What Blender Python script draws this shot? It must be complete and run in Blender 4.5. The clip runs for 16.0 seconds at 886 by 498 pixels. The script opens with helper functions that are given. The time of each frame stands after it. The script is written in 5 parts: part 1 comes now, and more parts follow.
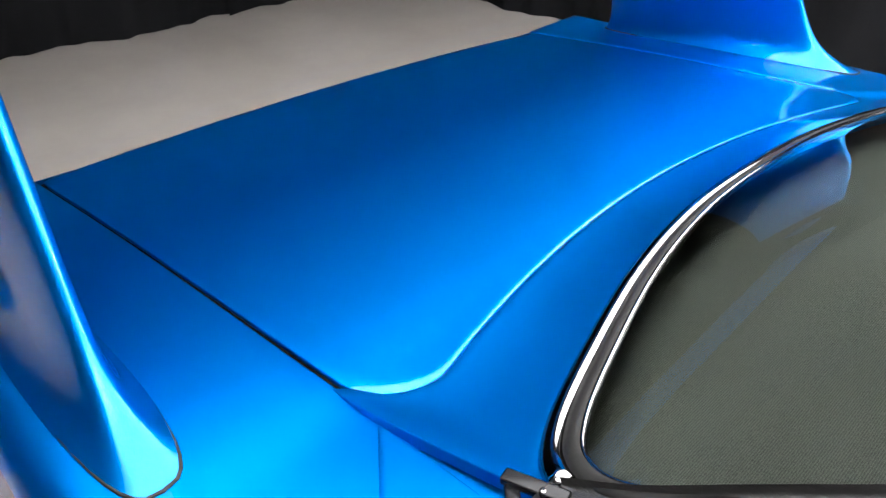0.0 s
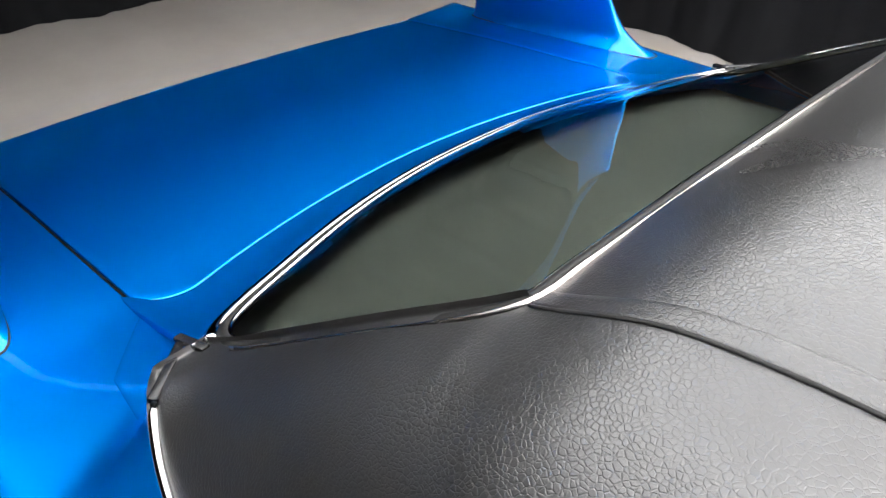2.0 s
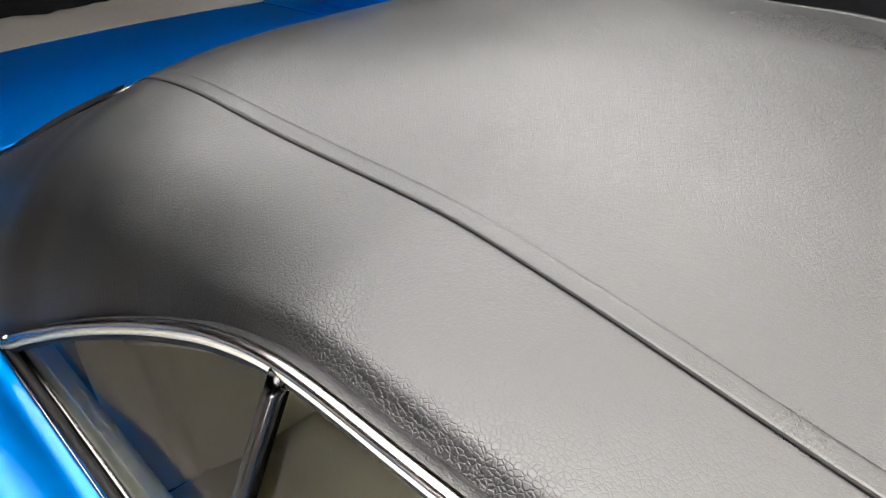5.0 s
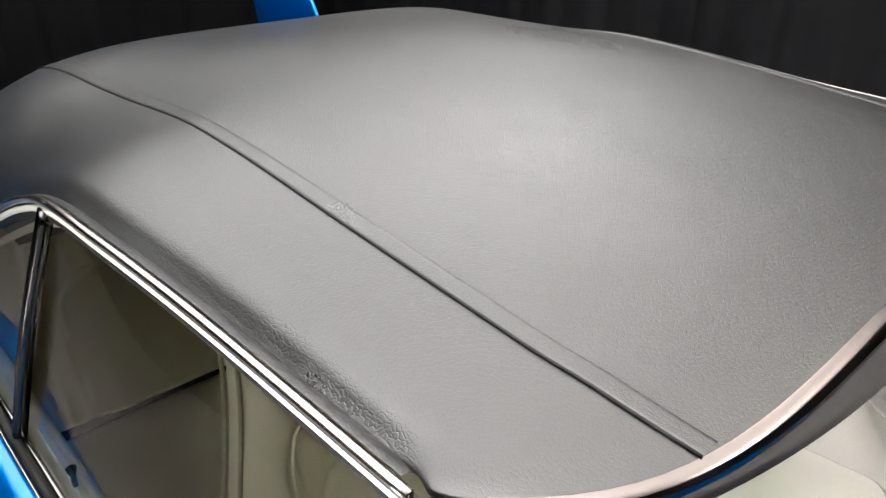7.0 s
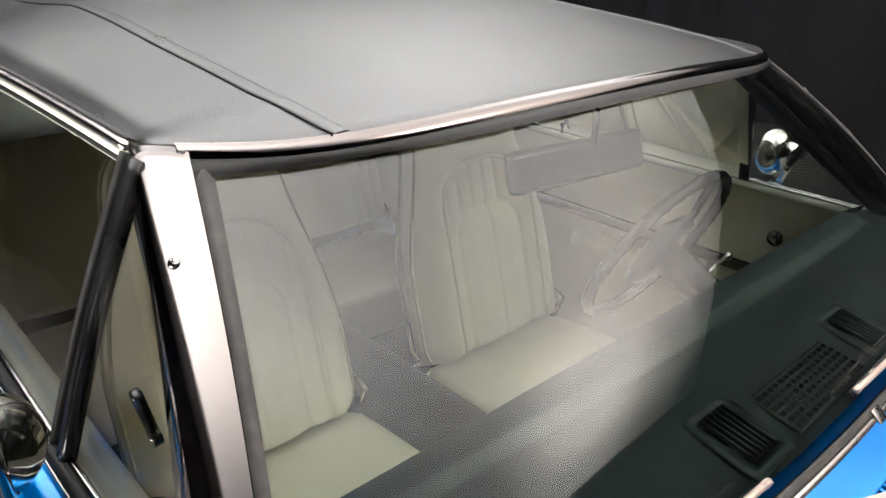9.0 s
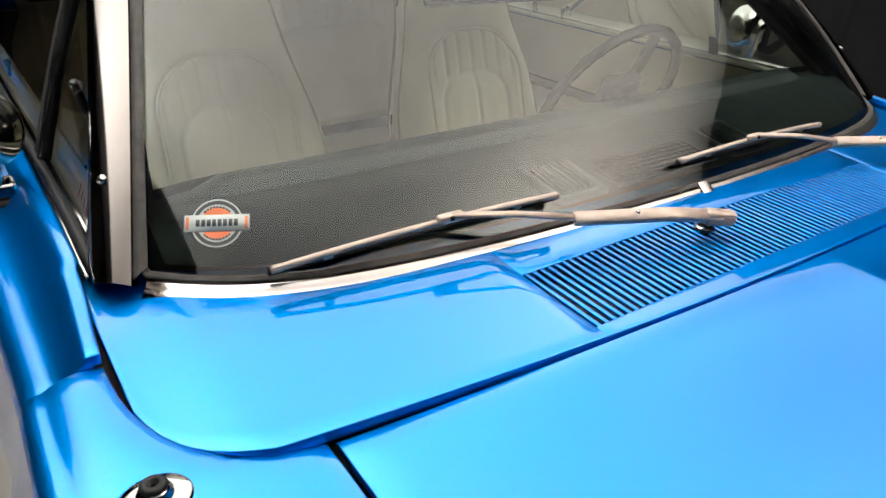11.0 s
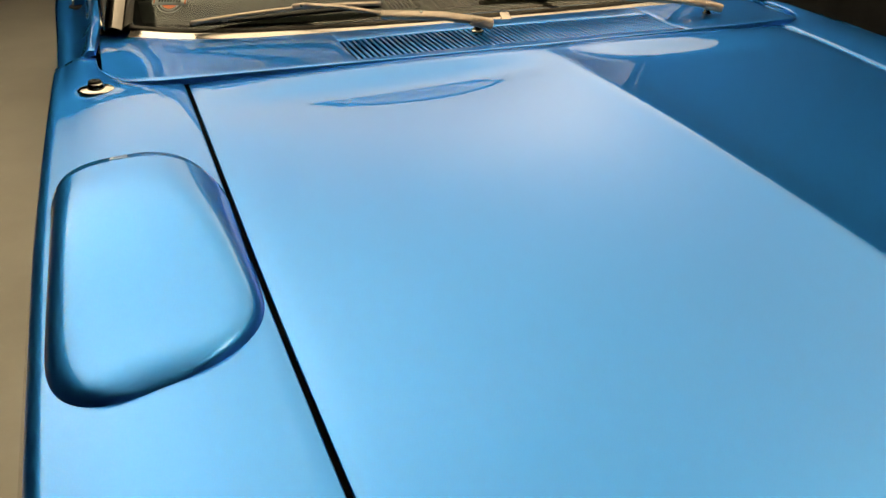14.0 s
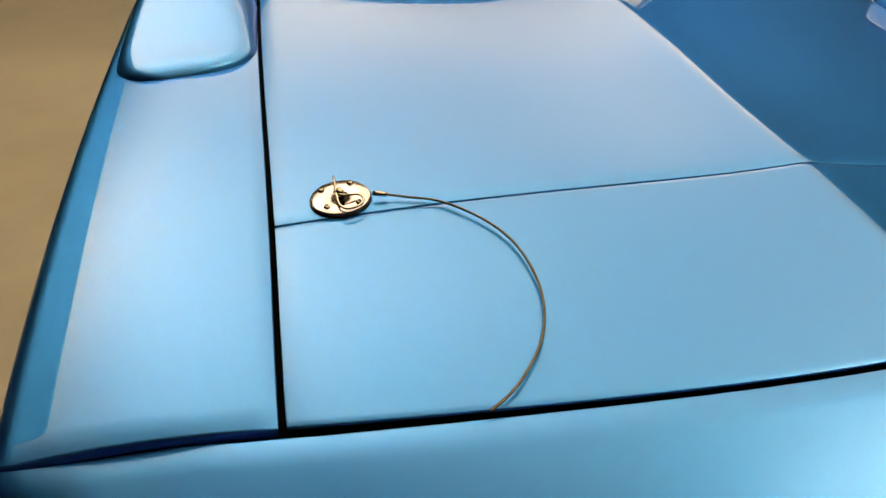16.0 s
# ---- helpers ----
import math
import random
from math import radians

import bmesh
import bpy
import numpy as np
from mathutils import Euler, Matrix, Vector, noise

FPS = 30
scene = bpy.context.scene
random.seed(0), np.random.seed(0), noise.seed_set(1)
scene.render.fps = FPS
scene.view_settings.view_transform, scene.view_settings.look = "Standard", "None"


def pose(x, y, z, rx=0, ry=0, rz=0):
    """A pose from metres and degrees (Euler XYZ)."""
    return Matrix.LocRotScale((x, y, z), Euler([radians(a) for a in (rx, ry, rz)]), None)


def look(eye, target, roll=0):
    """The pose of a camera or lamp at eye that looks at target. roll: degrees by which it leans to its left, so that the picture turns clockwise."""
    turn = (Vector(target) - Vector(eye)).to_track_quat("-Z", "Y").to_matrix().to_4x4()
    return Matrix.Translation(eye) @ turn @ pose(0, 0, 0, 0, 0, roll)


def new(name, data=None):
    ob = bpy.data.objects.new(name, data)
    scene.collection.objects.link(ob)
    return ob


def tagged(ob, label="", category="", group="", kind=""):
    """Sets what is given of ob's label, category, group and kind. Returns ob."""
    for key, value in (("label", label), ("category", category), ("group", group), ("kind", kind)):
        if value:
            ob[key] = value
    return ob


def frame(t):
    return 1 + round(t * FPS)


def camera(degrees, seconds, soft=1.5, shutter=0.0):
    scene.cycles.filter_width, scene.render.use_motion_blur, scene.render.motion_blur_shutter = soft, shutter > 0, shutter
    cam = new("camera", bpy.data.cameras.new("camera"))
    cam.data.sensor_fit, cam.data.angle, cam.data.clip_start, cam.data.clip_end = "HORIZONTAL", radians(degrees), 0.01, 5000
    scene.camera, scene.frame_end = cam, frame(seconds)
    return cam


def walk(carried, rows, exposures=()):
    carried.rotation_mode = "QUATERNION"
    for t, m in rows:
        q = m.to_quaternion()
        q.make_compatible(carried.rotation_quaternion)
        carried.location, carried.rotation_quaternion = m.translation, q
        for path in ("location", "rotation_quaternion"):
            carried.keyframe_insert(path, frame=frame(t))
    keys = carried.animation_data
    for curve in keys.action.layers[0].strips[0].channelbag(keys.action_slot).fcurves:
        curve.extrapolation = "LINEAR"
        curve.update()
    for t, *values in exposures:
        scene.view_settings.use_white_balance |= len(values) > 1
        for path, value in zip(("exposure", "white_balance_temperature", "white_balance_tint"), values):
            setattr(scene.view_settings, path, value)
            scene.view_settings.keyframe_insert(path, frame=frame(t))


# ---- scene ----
cam = camera(62.57, 16.0)
PATH = [
    (0, (-1.5991, -0.9652, 1.5317), (-2.1901, -0.3738, 0.9831), 1.460),
    (0.5, (-1.4896, -0.9298, 1.5657), (-2.0874, -0.3523, 1.0098), 1.554),
    (1, (-1.3657, -0.9199, 1.6116), (-1.9665, -0.3503, 1.0507), 1.062),
    (1.5, (-1.2398, -0.9151, 1.6621), (-1.8336, -0.3452, 1.0940), 1.312),
    (2, (-1.1051, -0.8930, 1.7135), (-1.6876, -0.3319, 1.1255), 0.441),
    (2.5, (-0.9628, -0.8980, 1.7332), (-1.5447, -0.3283, 1.1528), 1.375),
    (3, (-0.8283, -0.8948, 1.7515), (-1.4073, -0.3285, 1.1650), 1.429),
    (3.5, (-0.6714, -0.9119, 1.7705), (-1.2502, -0.3445, 1.1847), 1.590),
    (4, (-0.5066, -0.9207, 1.7593), (-1.0902, -0.3517, 1.1800), 1.283),
    (4.5, (-0.3584, -0.9278, 1.7710), (-0.9339, -0.3511, 1.1911), 1.765),
    (4.7, (-0.3141, -0.9273, 1.7737), (-0.8906, -0.3462, 1.1992), 1.785),
    (6.8, (0.2207, -0.9231, 1.7248), (-0.4123, -0.3086, 1.2540), 1.431),
    (7, (0.2737, -0.9166, 1.7161), (-0.3659, -0.2994, 1.2578), 1.342),
    (7.5, (0.4205, -0.8717, 1.6782), (-0.2319, -0.2454, 1.2514), 1.080),
    (8, (0.5347, -0.8645, 1.6377), (-0.1205, -0.2267, 1.2329), 1.324),
    (8.5, (0.6495, -0.9035, 1.6000), (-0.0082, -0.2656, 1.1994), 1.697),
    (9, (0.7585, -0.9380, 1.5511), (0.0940, -0.3088, 1.1478), 1.749),
    (9.5, (0.8508, -0.9474, 1.4950), (0.1725, -0.3347, 1.0893), 1.729),
    (10, (0.9540, -0.9293, 1.4472), (0.2543, -0.3466, 1.0339), 1.605),
    (10.2, (0.9943, -0.9159, 1.4322), (0.2879, -0.3475, 1.0105), 1.652),
    (12.3, (1.5741, -0.8803, 1.3743), (0.8229, -0.4346, 0.8876), 1.259),
    (12.5, (1.6285, -0.8701, 1.3718), (0.8732, -0.4329, 0.8836), 1.098),
    (13, (1.7748, -0.8314, 1.3565), (1.0072, -0.4188, 0.8661), 0.972),
    (13.5, (1.9236, -0.7930, 1.3490), (1.1417, -0.4113, 0.8561), 0.872),
    (14, (2.0753, -0.7721, 1.3366), (1.2775, -0.4250, 0.8436), 0.833),
    (14.5, (2.2155, -0.7288, 1.3214), (1.3982, -0.4340, 0.8262), 0.590),
    (15, (2.3879, -0.6776, 1.2996), (1.5570, -0.4301, 0.8012), 1.174),
    (15.5, (2.5159, -0.6339, 1.2809), (1.6816, -0.4227, 0.7717), 1.931),
    (16, (2.6477, -0.6209, 1.2553), (1.8138, -0.4397, 0.7342), 2.363),
]
walk(cam, [(t, look(e, a, r)) for t, e, a, r in PATH], ((0, 0.55, 6000, 11), (3, 0.45, 6100, 10), (4.5, 0.25, 6300, 10), (7, 0.0, 6200, 10), (8, -0.15, 6200, 10), (10, -0.2, 6100, 9), (12.5, -1.05, 8000, 2), (14, -1.1, 11000, 1), (16, -1.05, 14500, 7)))

# ---------------------------------------------------------------- light
world = bpy.data.worlds.new("world")
world.use_nodes = True
scene.world = world
world.node_tree.nodes["Background"].inputs[0].default_value = (0.01, 0.01, 0.011, 1)
world.node_tree.nodes["Background"].inputs[1].default_value = 0.3


def bounce_lamp(x, y, z, aim_x, aim_y, spread, watts, tint):
    """A lamp out of view, low beside the car, turned up at a spot of the ceiling."""
    lamp = bpy.data.lights.new("bounce_lamp", "AREA")
    lamp.shape, lamp.size, lamp.energy, lamp.color, lamp.spread = "DISK", 0.5, watts, tint, radians(spread)
    ob = new("bounce_lamp", lamp)
    ob.matrix_world = look((x, y, z), (aim_x, aim_y, 3.1))
    return ob


WARM = (1.0, 0.95, 0.89)
bounce_lamp(2.7, 2.3, 1.0, 2.65, 1.55, 44, 140, (1.0, 0.89, 0.79))
bounce_lamp(2.0, 2.6, 0.7, 2.0, 1.5, 94, 145, (1.0, 0.87, 0.76))
bounce_lamp(-2.1, 2.6, 0.6, -1.95, 2.1, 126, 225, WARM)
bounce_lamp(0.3, -2.6, 0.7, 0.2, -0.1, 66, 82, (1.0, 0.92, 0.83))
# unseen fill lamp, added to brighten the cabin through the side windows
bounce_lamp(-0.7, -3.0, 0.7, -0.6, -1.7, 94, 245, WARM)
bounce_lamp(-2.6, -2.5, 1.0, -2.8, -0.9, 84, 40, WARM)
# unseen fill lamp, added to lift the rear deck and the floor behind
bounce_lamp(-4.2, -2.6, 0.7, -3.1, 0.3, 58, 80, WARM)


# ---------------------------------------------------------------- materials
def material(name, color, rough=0.5, metal=0.0, coat=0.0, spec=0.5):
    m = bpy.data.materials.new(name)
    m.use_nodes = True
    b = m.node_tree.nodes["Principled BSDF"]
    b.inputs["Base Color"].default_value = (*color, 1)
    b.inputs["Roughness"].default_value = rough
    b.inputs["Metallic"].default_value = metal
    b.inputs["Coat Weight"].default_value = coat
    b.inputs["Coat Roughness"].default_value = 0.02
    b.inputs["Coat IOR"].default_value = 1.42
    b.inputs["Specular IOR Level"].default_value = spec
    return m


def node(m, kind, **values):
    n = m.node_tree.nodes.new(kind)
    for k, v in values.items():
        n.inputs[k.replace("_", " ")].default_value = v
    return n


def wire(m, a, b):
    m.node_tree.links.new(a, b)


def shader(m):
    return m.node_tree.nodes["Principled BSDF"]


def coords(m, scale=(1, 1, 1)):
    c = m.node_tree.nodes.new("ShaderNodeTexCoord")
    p = m.node_tree.nodes.new("ShaderNodeMapping")
    p.inputs["Scale"].default_value = scale
    wire(m, c.outputs["Object"], p.inputs["Vector"])
    return p.outputs["Vector"]


def bump(m, height, strength, distance, target="Normal"):
    b = m.node_tree.nodes.new("ShaderNodeBump")
    b.inputs["Strength"].default_value = strength
    b.inputs["Distance"].default_value = distance
    wire(m, height, b.inputs["Height"])
    wire(m, b.outputs["Normal"], shader(m).inputs[target])
    return b


def mix(m, fac, a, b):
    n = m.node_tree.nodes.new("ShaderNodeMix")
    n.data_type = "RGBA"
    for s, v in ((6, a), (7, b)):
        n.inputs[s].default_value = (*v, 1)
    wire(m, fac, n.inputs[0])
    return n.outputs[2]


def ramp(m, fac, lo, hi, a=0.0, b=1.0):
    n = m.node_tree.nodes.new("ShaderNodeMapRange")
    n.inputs[1].default_value, n.inputs[2].default_value = lo, hi
    n.inputs[3].default_value, n.inputs[4].default_value = a, b
    wire(m, fac, n.inputs[0])
    return n.outputs[0]


def mottled(name, dark, light, scale, rough=0.5, metal=0.0, bumpy=0.0, fine=60.0, coat=0.0):
    """A surface with tone that varies at two scales and a fine relief."""
    m = material(name, light, rough, metal, coat)
    v = coords(m)
    big = node(m, "ShaderNodeTexNoise", Scale=scale, Detail=4.0, Roughness=0.6)
    small = node(m, "ShaderNodeTexNoise", Scale=fine, Detail=5.0, Roughness=0.65)
    for n in (big, small):
        wire(m, v, n.inputs["Vector"])
    add = m.node_tree.nodes.new("ShaderNodeMath")
    add.operation = "MULTIPLY_ADD"
    add.inputs[1].default_value = 0.35
    wire(m, small.outputs["Fac"], add.inputs[0])
    wire(m, big.outputs["Fac"], add.inputs[2])
    wire(m, mix(m, ramp(m, add.outputs[0], 0.45, 0.9), dark, light), shader(m).inputs["Base Color"])
    wire(m, ramp(m, small.outputs["Fac"], 0.3, 0.7, rough * 0.88, min(1, rough * 1.12)), shader(m).inputs["Roughness"])
    if bumpy:
        bump(m, small.outputs["Fac"], 0.5, bumpy)
    return m


PAINT_LO, PAINT_HI, PAINT_FLAKE = (0.0, 0.019, 0.135), (0.0, 0.027, 0.17), (0.001, 0.275, 0.8)


def paint():
    """Blue metallic base under clear lacquer, with faint orange peel."""
    m = material("blue_metallic_paint", PAINT_HI, 0.5, 0.0, 1.0, 0.0)
    flakes = m.node_tree.nodes.new("ShaderNodeBsdfPrincipled")
    flakes.inputs["Base Color"].default_value = (*PAINT_FLAKE, 1)
    flakes.inputs["Metallic"].default_value = 1.0
    flakes.inputs["Roughness"].default_value = 0.39
    flakes.inputs["Specular Tint"].default_value = (0.1, 0.4, 0.85, 1)
    flakes.inputs["Coat Weight"].default_value = 1.0
    flakes.inputs["Coat Roughness"].default_value = 0.02
    flakes.inputs["Coat IOR"].default_value = 1.42
    both = m.node_tree.nodes.new("ShaderNodeMixShader")
    both.inputs[0].default_value = 0.68
    wire(m, shader(m).outputs[0], both.inputs[1])
    wire(m, flakes.outputs[0], both.inputs[2])
    wire(m, both.outputs[0], m.node_tree.nodes["Material Output"].inputs["Surface"])
    v = coords(m)
    flake = node(m, "ShaderNodeTexNoise", Scale=1400.0, Detail=1.0)
    cloud = node(m, "ShaderNodeTexNoise", Scale=2.3, Detail=3.0)
    peel = node(m, "ShaderNodeTexNoise", Scale=55.0, Detail=1.0)
    for n in (flake, cloud, peel):
        wire(m, v, n.inputs["Vector"])
    add = m.node_tree.nodes.new("ShaderNodeMath")
    add.operation = "MULTIPLY_ADD"
    add.inputs[1].default_value = 0.5
    wire(m, flake.outputs["Fac"], add.inputs[0])
    wire(m, cloud.outputs["Fac"], add.inputs[2])
    wire(m, mix(m, ramp(m, add.outputs[0], 0.5, 1.0), PAINT_LO, PAINT_HI), shader(m).inputs["Base Color"])
    glint = bump(m, flake.outputs["Fac"], 0.1, 0.0004)
    skin = bump(m, peel.outputs["Fac"], 0.035, 0.0003, "Coat Normal")
    wire(m, glint.outputs["Normal"], flakes.inputs["Normal"])
    wire(m, skin.outputs["Normal"], flakes.inputs["Coat Normal"])
    return m


PAINT = paint()


def vinyl():
    """Black vinyl with a leather grain: creases between uneven cells, stronger in places."""
    m = material("black_grained_vinyl", (0.03, 0.029, 0.028), 0.45, 0.0, 0.0, 0.85)
    v = coords(m, (0.8, 0.95, 0.95))
    warp = node(m, "ShaderNodeTexNoise", Scale=30.0, Detail=4.0)
    wire(m, v, warp.inputs["Vector"])
    shift = m.node_tree.nodes.new("ShaderNodeVectorMath")
    shift.operation = "MULTIPLY_ADD"
    shift.inputs[1].default_value = (0.009, 0.009, 0.009)
    wire(m, warp.outputs["Color"], shift.inputs[0])
    wire(m, v, shift.inputs[2])
    cells = []
    for size in (235.0, 520.0):
        c = m.node_tree.nodes.new("ShaderNodeTexVoronoi")
        c.feature = "DISTANCE_TO_EDGE"
        c.inputs["Scale"].default_value = size
        c.inputs["Randomness"].default_value = 0.9
        wire(m, shift.outputs[0], c.inputs["Vector"])
        cells.append(ramp(m, c.outputs["Distance"], 0.0, 0.14))
    patch = node(m, "ShaderNodeTexNoise", Scale=3.0, Detail=3.0)
    wire(m, v, patch.inputs["Vector"])
    fine = node(m, "ShaderNodeTexNoise", Scale=420.0, Detail=3.0)
    wire(m, v, fine.inputs["Vector"])
    both = m.node_tree.nodes.new("ShaderNodeMath")
    both.operation = "MULTIPLY_ADD"
    both.inputs[1].default_value = 0.14
    wire(m, cells[1], both.inputs[0])
    wire(m, cells[0], both.inputs[2])
    more = m.node_tree.nodes.new("ShaderNodeMath")
    more.operation = "MULTIPLY_ADD"
    more.inputs[1].default_value = 0.05
    wire(m, fine.outputs["Fac"], more.inputs[0])
    wire(m, both.outputs[0], more.inputs[2])
    b = bump(m, more.outputs[0], 0.6, 0.0003)
    wire(m, ramp(m, patch.outputs["Fac"], 0.3, 0.7, 0.4, 0.75), b.inputs["Strength"])
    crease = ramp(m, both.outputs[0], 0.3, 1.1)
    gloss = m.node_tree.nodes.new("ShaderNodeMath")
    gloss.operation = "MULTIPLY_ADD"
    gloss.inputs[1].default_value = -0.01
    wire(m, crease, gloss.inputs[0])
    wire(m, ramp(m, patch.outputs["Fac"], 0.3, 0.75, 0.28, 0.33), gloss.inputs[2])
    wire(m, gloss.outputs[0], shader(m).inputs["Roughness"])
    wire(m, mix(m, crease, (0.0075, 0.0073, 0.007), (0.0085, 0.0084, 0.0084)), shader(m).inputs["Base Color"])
    return m


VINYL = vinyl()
CHROME = mottled("polished_chrome", (0.38, 0.37, 0.36), (0.46, 0.45, 0.44), 6.0, 0.07, 1.0)
BRUSHED = mottled("satin_stainless_steel", (0.40, 0.362, 0.348), (0.48, 0.44, 0.425), 9.0, 0.24, 1.0)
TRIM = mottled("polished_stainless_trim", (0.165, 0.147, 0.14), (0.195, 0.175, 0.168), 7.0, 0.11, 1.0)
RUBBER = mottled("black_rubber", (0.006, 0.006, 0.006), (0.014, 0.0135, 0.013), 25.0, 0.55, 0.0, 0.0004, 200.0)
shader(RUBBER).inputs["Specular IOR Level"].default_value = 0.22
WORN_RUBBER = mottled("weathered_rubber_seal", (0.01, 0.0095, 0.009), (0.05, 0.045, 0.041), 30.0, 0.7, 0.0, 0.0008, 160.0)
DARK_CHROME = material("tarnished_dark_chrome", (0.09, 0.088, 0.09), 0.16, 1.0)
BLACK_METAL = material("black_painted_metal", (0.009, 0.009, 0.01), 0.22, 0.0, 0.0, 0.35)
CREAM = mottled("cream_vinyl_upholstery", (0.7, 0.64, 0.49), (0.79, 0.735, 0.59), 5.0, 0.45, 0.0, 0.0004, 220.0)
IVORY = mottled("ivory_trim_panel", (0.7, 0.69, 0.58), (0.78, 0.77, 0.67), 5.0, 0.45, 0.0, 0.0003, 200.0)
DASH = mottled("dark_padded_dash_vinyl", (0.0155, 0.024, 0.025), (0.0175, 0.0265, 0.0275), 7.0, 0.45, 0.0, 0.0, 30.0)
DARK = mottled("dark_carpet", (0.012, 0.012, 0.012), (0.03, 0.03, 0.028), 12.0, 0.9, 0.0, 0.001, 150.0)
PIPING = mottled("cream_piping", (0.4, 0.35, 0.24), (0.5, 0.45, 0.32), 20.0, 0.5)
ARM_PAINT = mottled("beige_wiper_finish", (0.36, 0.285, 0.24), (0.44, 0.355, 0.305), 30.0, 0.38, 0.25)
# near-black colour that stands for the shade inside the panel gaps
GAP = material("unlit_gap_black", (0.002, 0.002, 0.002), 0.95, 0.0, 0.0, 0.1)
PLATE = mottled("stainless_scuff_plate", (0.5, 0.45, 0.54), (0.57, 0.52, 0.61), 30.0, 0.16, 1.0)
CABLE = mottled("plastic_sheathed_wire_cable", (0.03, 0.026, 0.02), (0.08, 0.065, 0.05), 80.0, 0.35, 0.3)
FLOOR = mottled("sealed_pale_concrete", (0.28, 0.255, 0.23), (0.37, 0.345, 0.315), 0.9, 0.5, 0.0, 0.0006, 14.0)
CLOTH = mottled("black_curtain_cloth", (0.0035, 0.0037, 0.0045), (0.008, 0.0083, 0.0095), 1.6, 0.85, 0.0, 0.001, 120.0)
shader(CLOTH).inputs["Specular IOR Level"].default_value = 0.12
WALL = mottled("black_wall_paint", (0.01, 0.01, 0.01), (0.018, 0.018, 0.018), 2.0, 0.8)
shader(WALL).inputs["Specular IOR Level"].default_value = 0.15
CEILING = mottled("white_ceiling_paint", (0.8, 0.8, 0.79), (0.84, 0.84, 0.83), 1.2, 0.8, 0.0, 0.0, 12.0)


def woven():
    m = material("grey_woven_shelf_cloth", (0.09, 0.09, 0.078), 0.85)
    v = coords(m)
    a = m.node_tree.nodes.new("ShaderNodeTexWave")
    a.inputs["Scale"].default_value, a.inputs["Distortion"].default_value, a.inputs["Detail"].default_value = 150.0, 3.0, 2.0
    a.inputs["Detail Scale"].default_value = 6.0
    wire(m, v, a.inputs["Vector"])
    n = node(m, "ShaderNodeTexNoise", Scale=520.0, Detail=2.0)
    wire(m, v, n.inputs["Vector"])
    add = m.node_tree.nodes.new("ShaderNodeMath")
    add.operation = "MULTIPLY_ADD"
    add.inputs[1].default_value = 0.6
    wire(m, a.outputs["Fac"], add.inputs[0])
    wire(m, n.outputs["Fac"], add.inputs[2])
    wire(m, mix(m, ramp(m, add.outputs[0], 0.35, 1.15), (0.028, 0.028, 0.024), (0.105, 0.105, 0.09)), shader(m).inputs["Base Color"])
    bump(m, add.outputs[0], 0.6, 0.0012)
    return m


SHELF = woven()


def clear_glass(name, tint, ior=1.6):
    """Thin car glass: clear with a slight tint, mirror-like on its face."""
    m = bpy.data.materials.new(name)
    m.use_nodes = True
    t = m.node_tree
    t.nodes.remove(t.nodes["Principled BSDF"])
    out = t.nodes["Material Output"]
    clear = t.nodes.new("ShaderNodeBsdfTransparent")
    clear.inputs[0].default_value = (*tint, 1)
    gloss = t.nodes.new("ShaderNodeBsdfGlossy")
    gloss.inputs["Roughness"].default_value = 0.0
    gloss.inputs["Color"].default_value = (1, 1, 1, 1)
    fres = t.nodes.new("ShaderNodeFresnel")
    fres.inputs["IOR"].default_value = ior
    blend = t.nodes.new("ShaderNodeMixShader")
    t.links.new(fres.outputs[0], blend.inputs[0])
    t.links.new(clear.outputs[0], blend.inputs[1])
    t.links.new(gloss.outputs[0], blend.inputs[2])
    t.links.new(blend.outputs[0], out.inputs["Surface"])
    return m


GLASS = clear_glass("tinted_windshield_glass", (0.8, 0.88, 0.84))
SIDE_GLASS = clear_glass("side_window_glass", (0.96, 0.97, 0.95), 1.45)
REAR_GLASS = clear_glass("rear_window_glass", (0.8, 0.86, 0.82), 1.5)
DECAL_WHITE = material("decal_pale_ink", (0.38, 0.42, 0.41), 0.5)
DECAL_DARK = material("decal_dark_ink", (0.035, 0.04, 0.042), 0.5)
DECAL_ORANGE = material("decal_orange_ink", (0.62, 0.16, 0.06), 0.5)
RED_INK = material("red_marker_ink", (0.16, 0.015, 0.04), 0.5)


# ---------------------------------------------------------------- mesh helpers
def curve_at(table, x):
    """A smooth curve through the rows (x, a, b, ...) of a short table."""
    k = 0
    while k < len(table) - 2 and x > table[k + 1][0]:
        k += 1
    p0, p1 = table[k], table[k + 1]
    before = table[k - 1] if k > 0 else p0
    after = table[k + 2] if k + 2 < len(table) else p1
    h = p1[0] - p0[0]
    t = (x - p0[0]) / h
    out = []
    for i in range(1, len(p0)):
        m0 = (p1[i] - before[i]) / (p1[0] - before[0]) * h
        m1 = (after[i] - p0[i]) / (after[0] - p0[0]) * h
        if t < 0 or t > 1:
            m = m0 if t < 0 else m1
            out.append((p0[i] if t < 0 else p1[i]) + m * (t if t < 0 else t - 1))
            continue
        out.append((2 * t**3 - 3 * t**2 + 1) * p0[i] + (t**3 - 2 * t**2 + t) * m0 + (3 * t**2 - 2 * t**3) * p1[i] + (t**3 - t**2) * m1)
    return out if len(out) > 1 else out[0]


def smooth(a, b, x):
    t = min(1.0, max(0.0, (x - a) / (b - a)))
    return t * t * (3 - 2 * t)


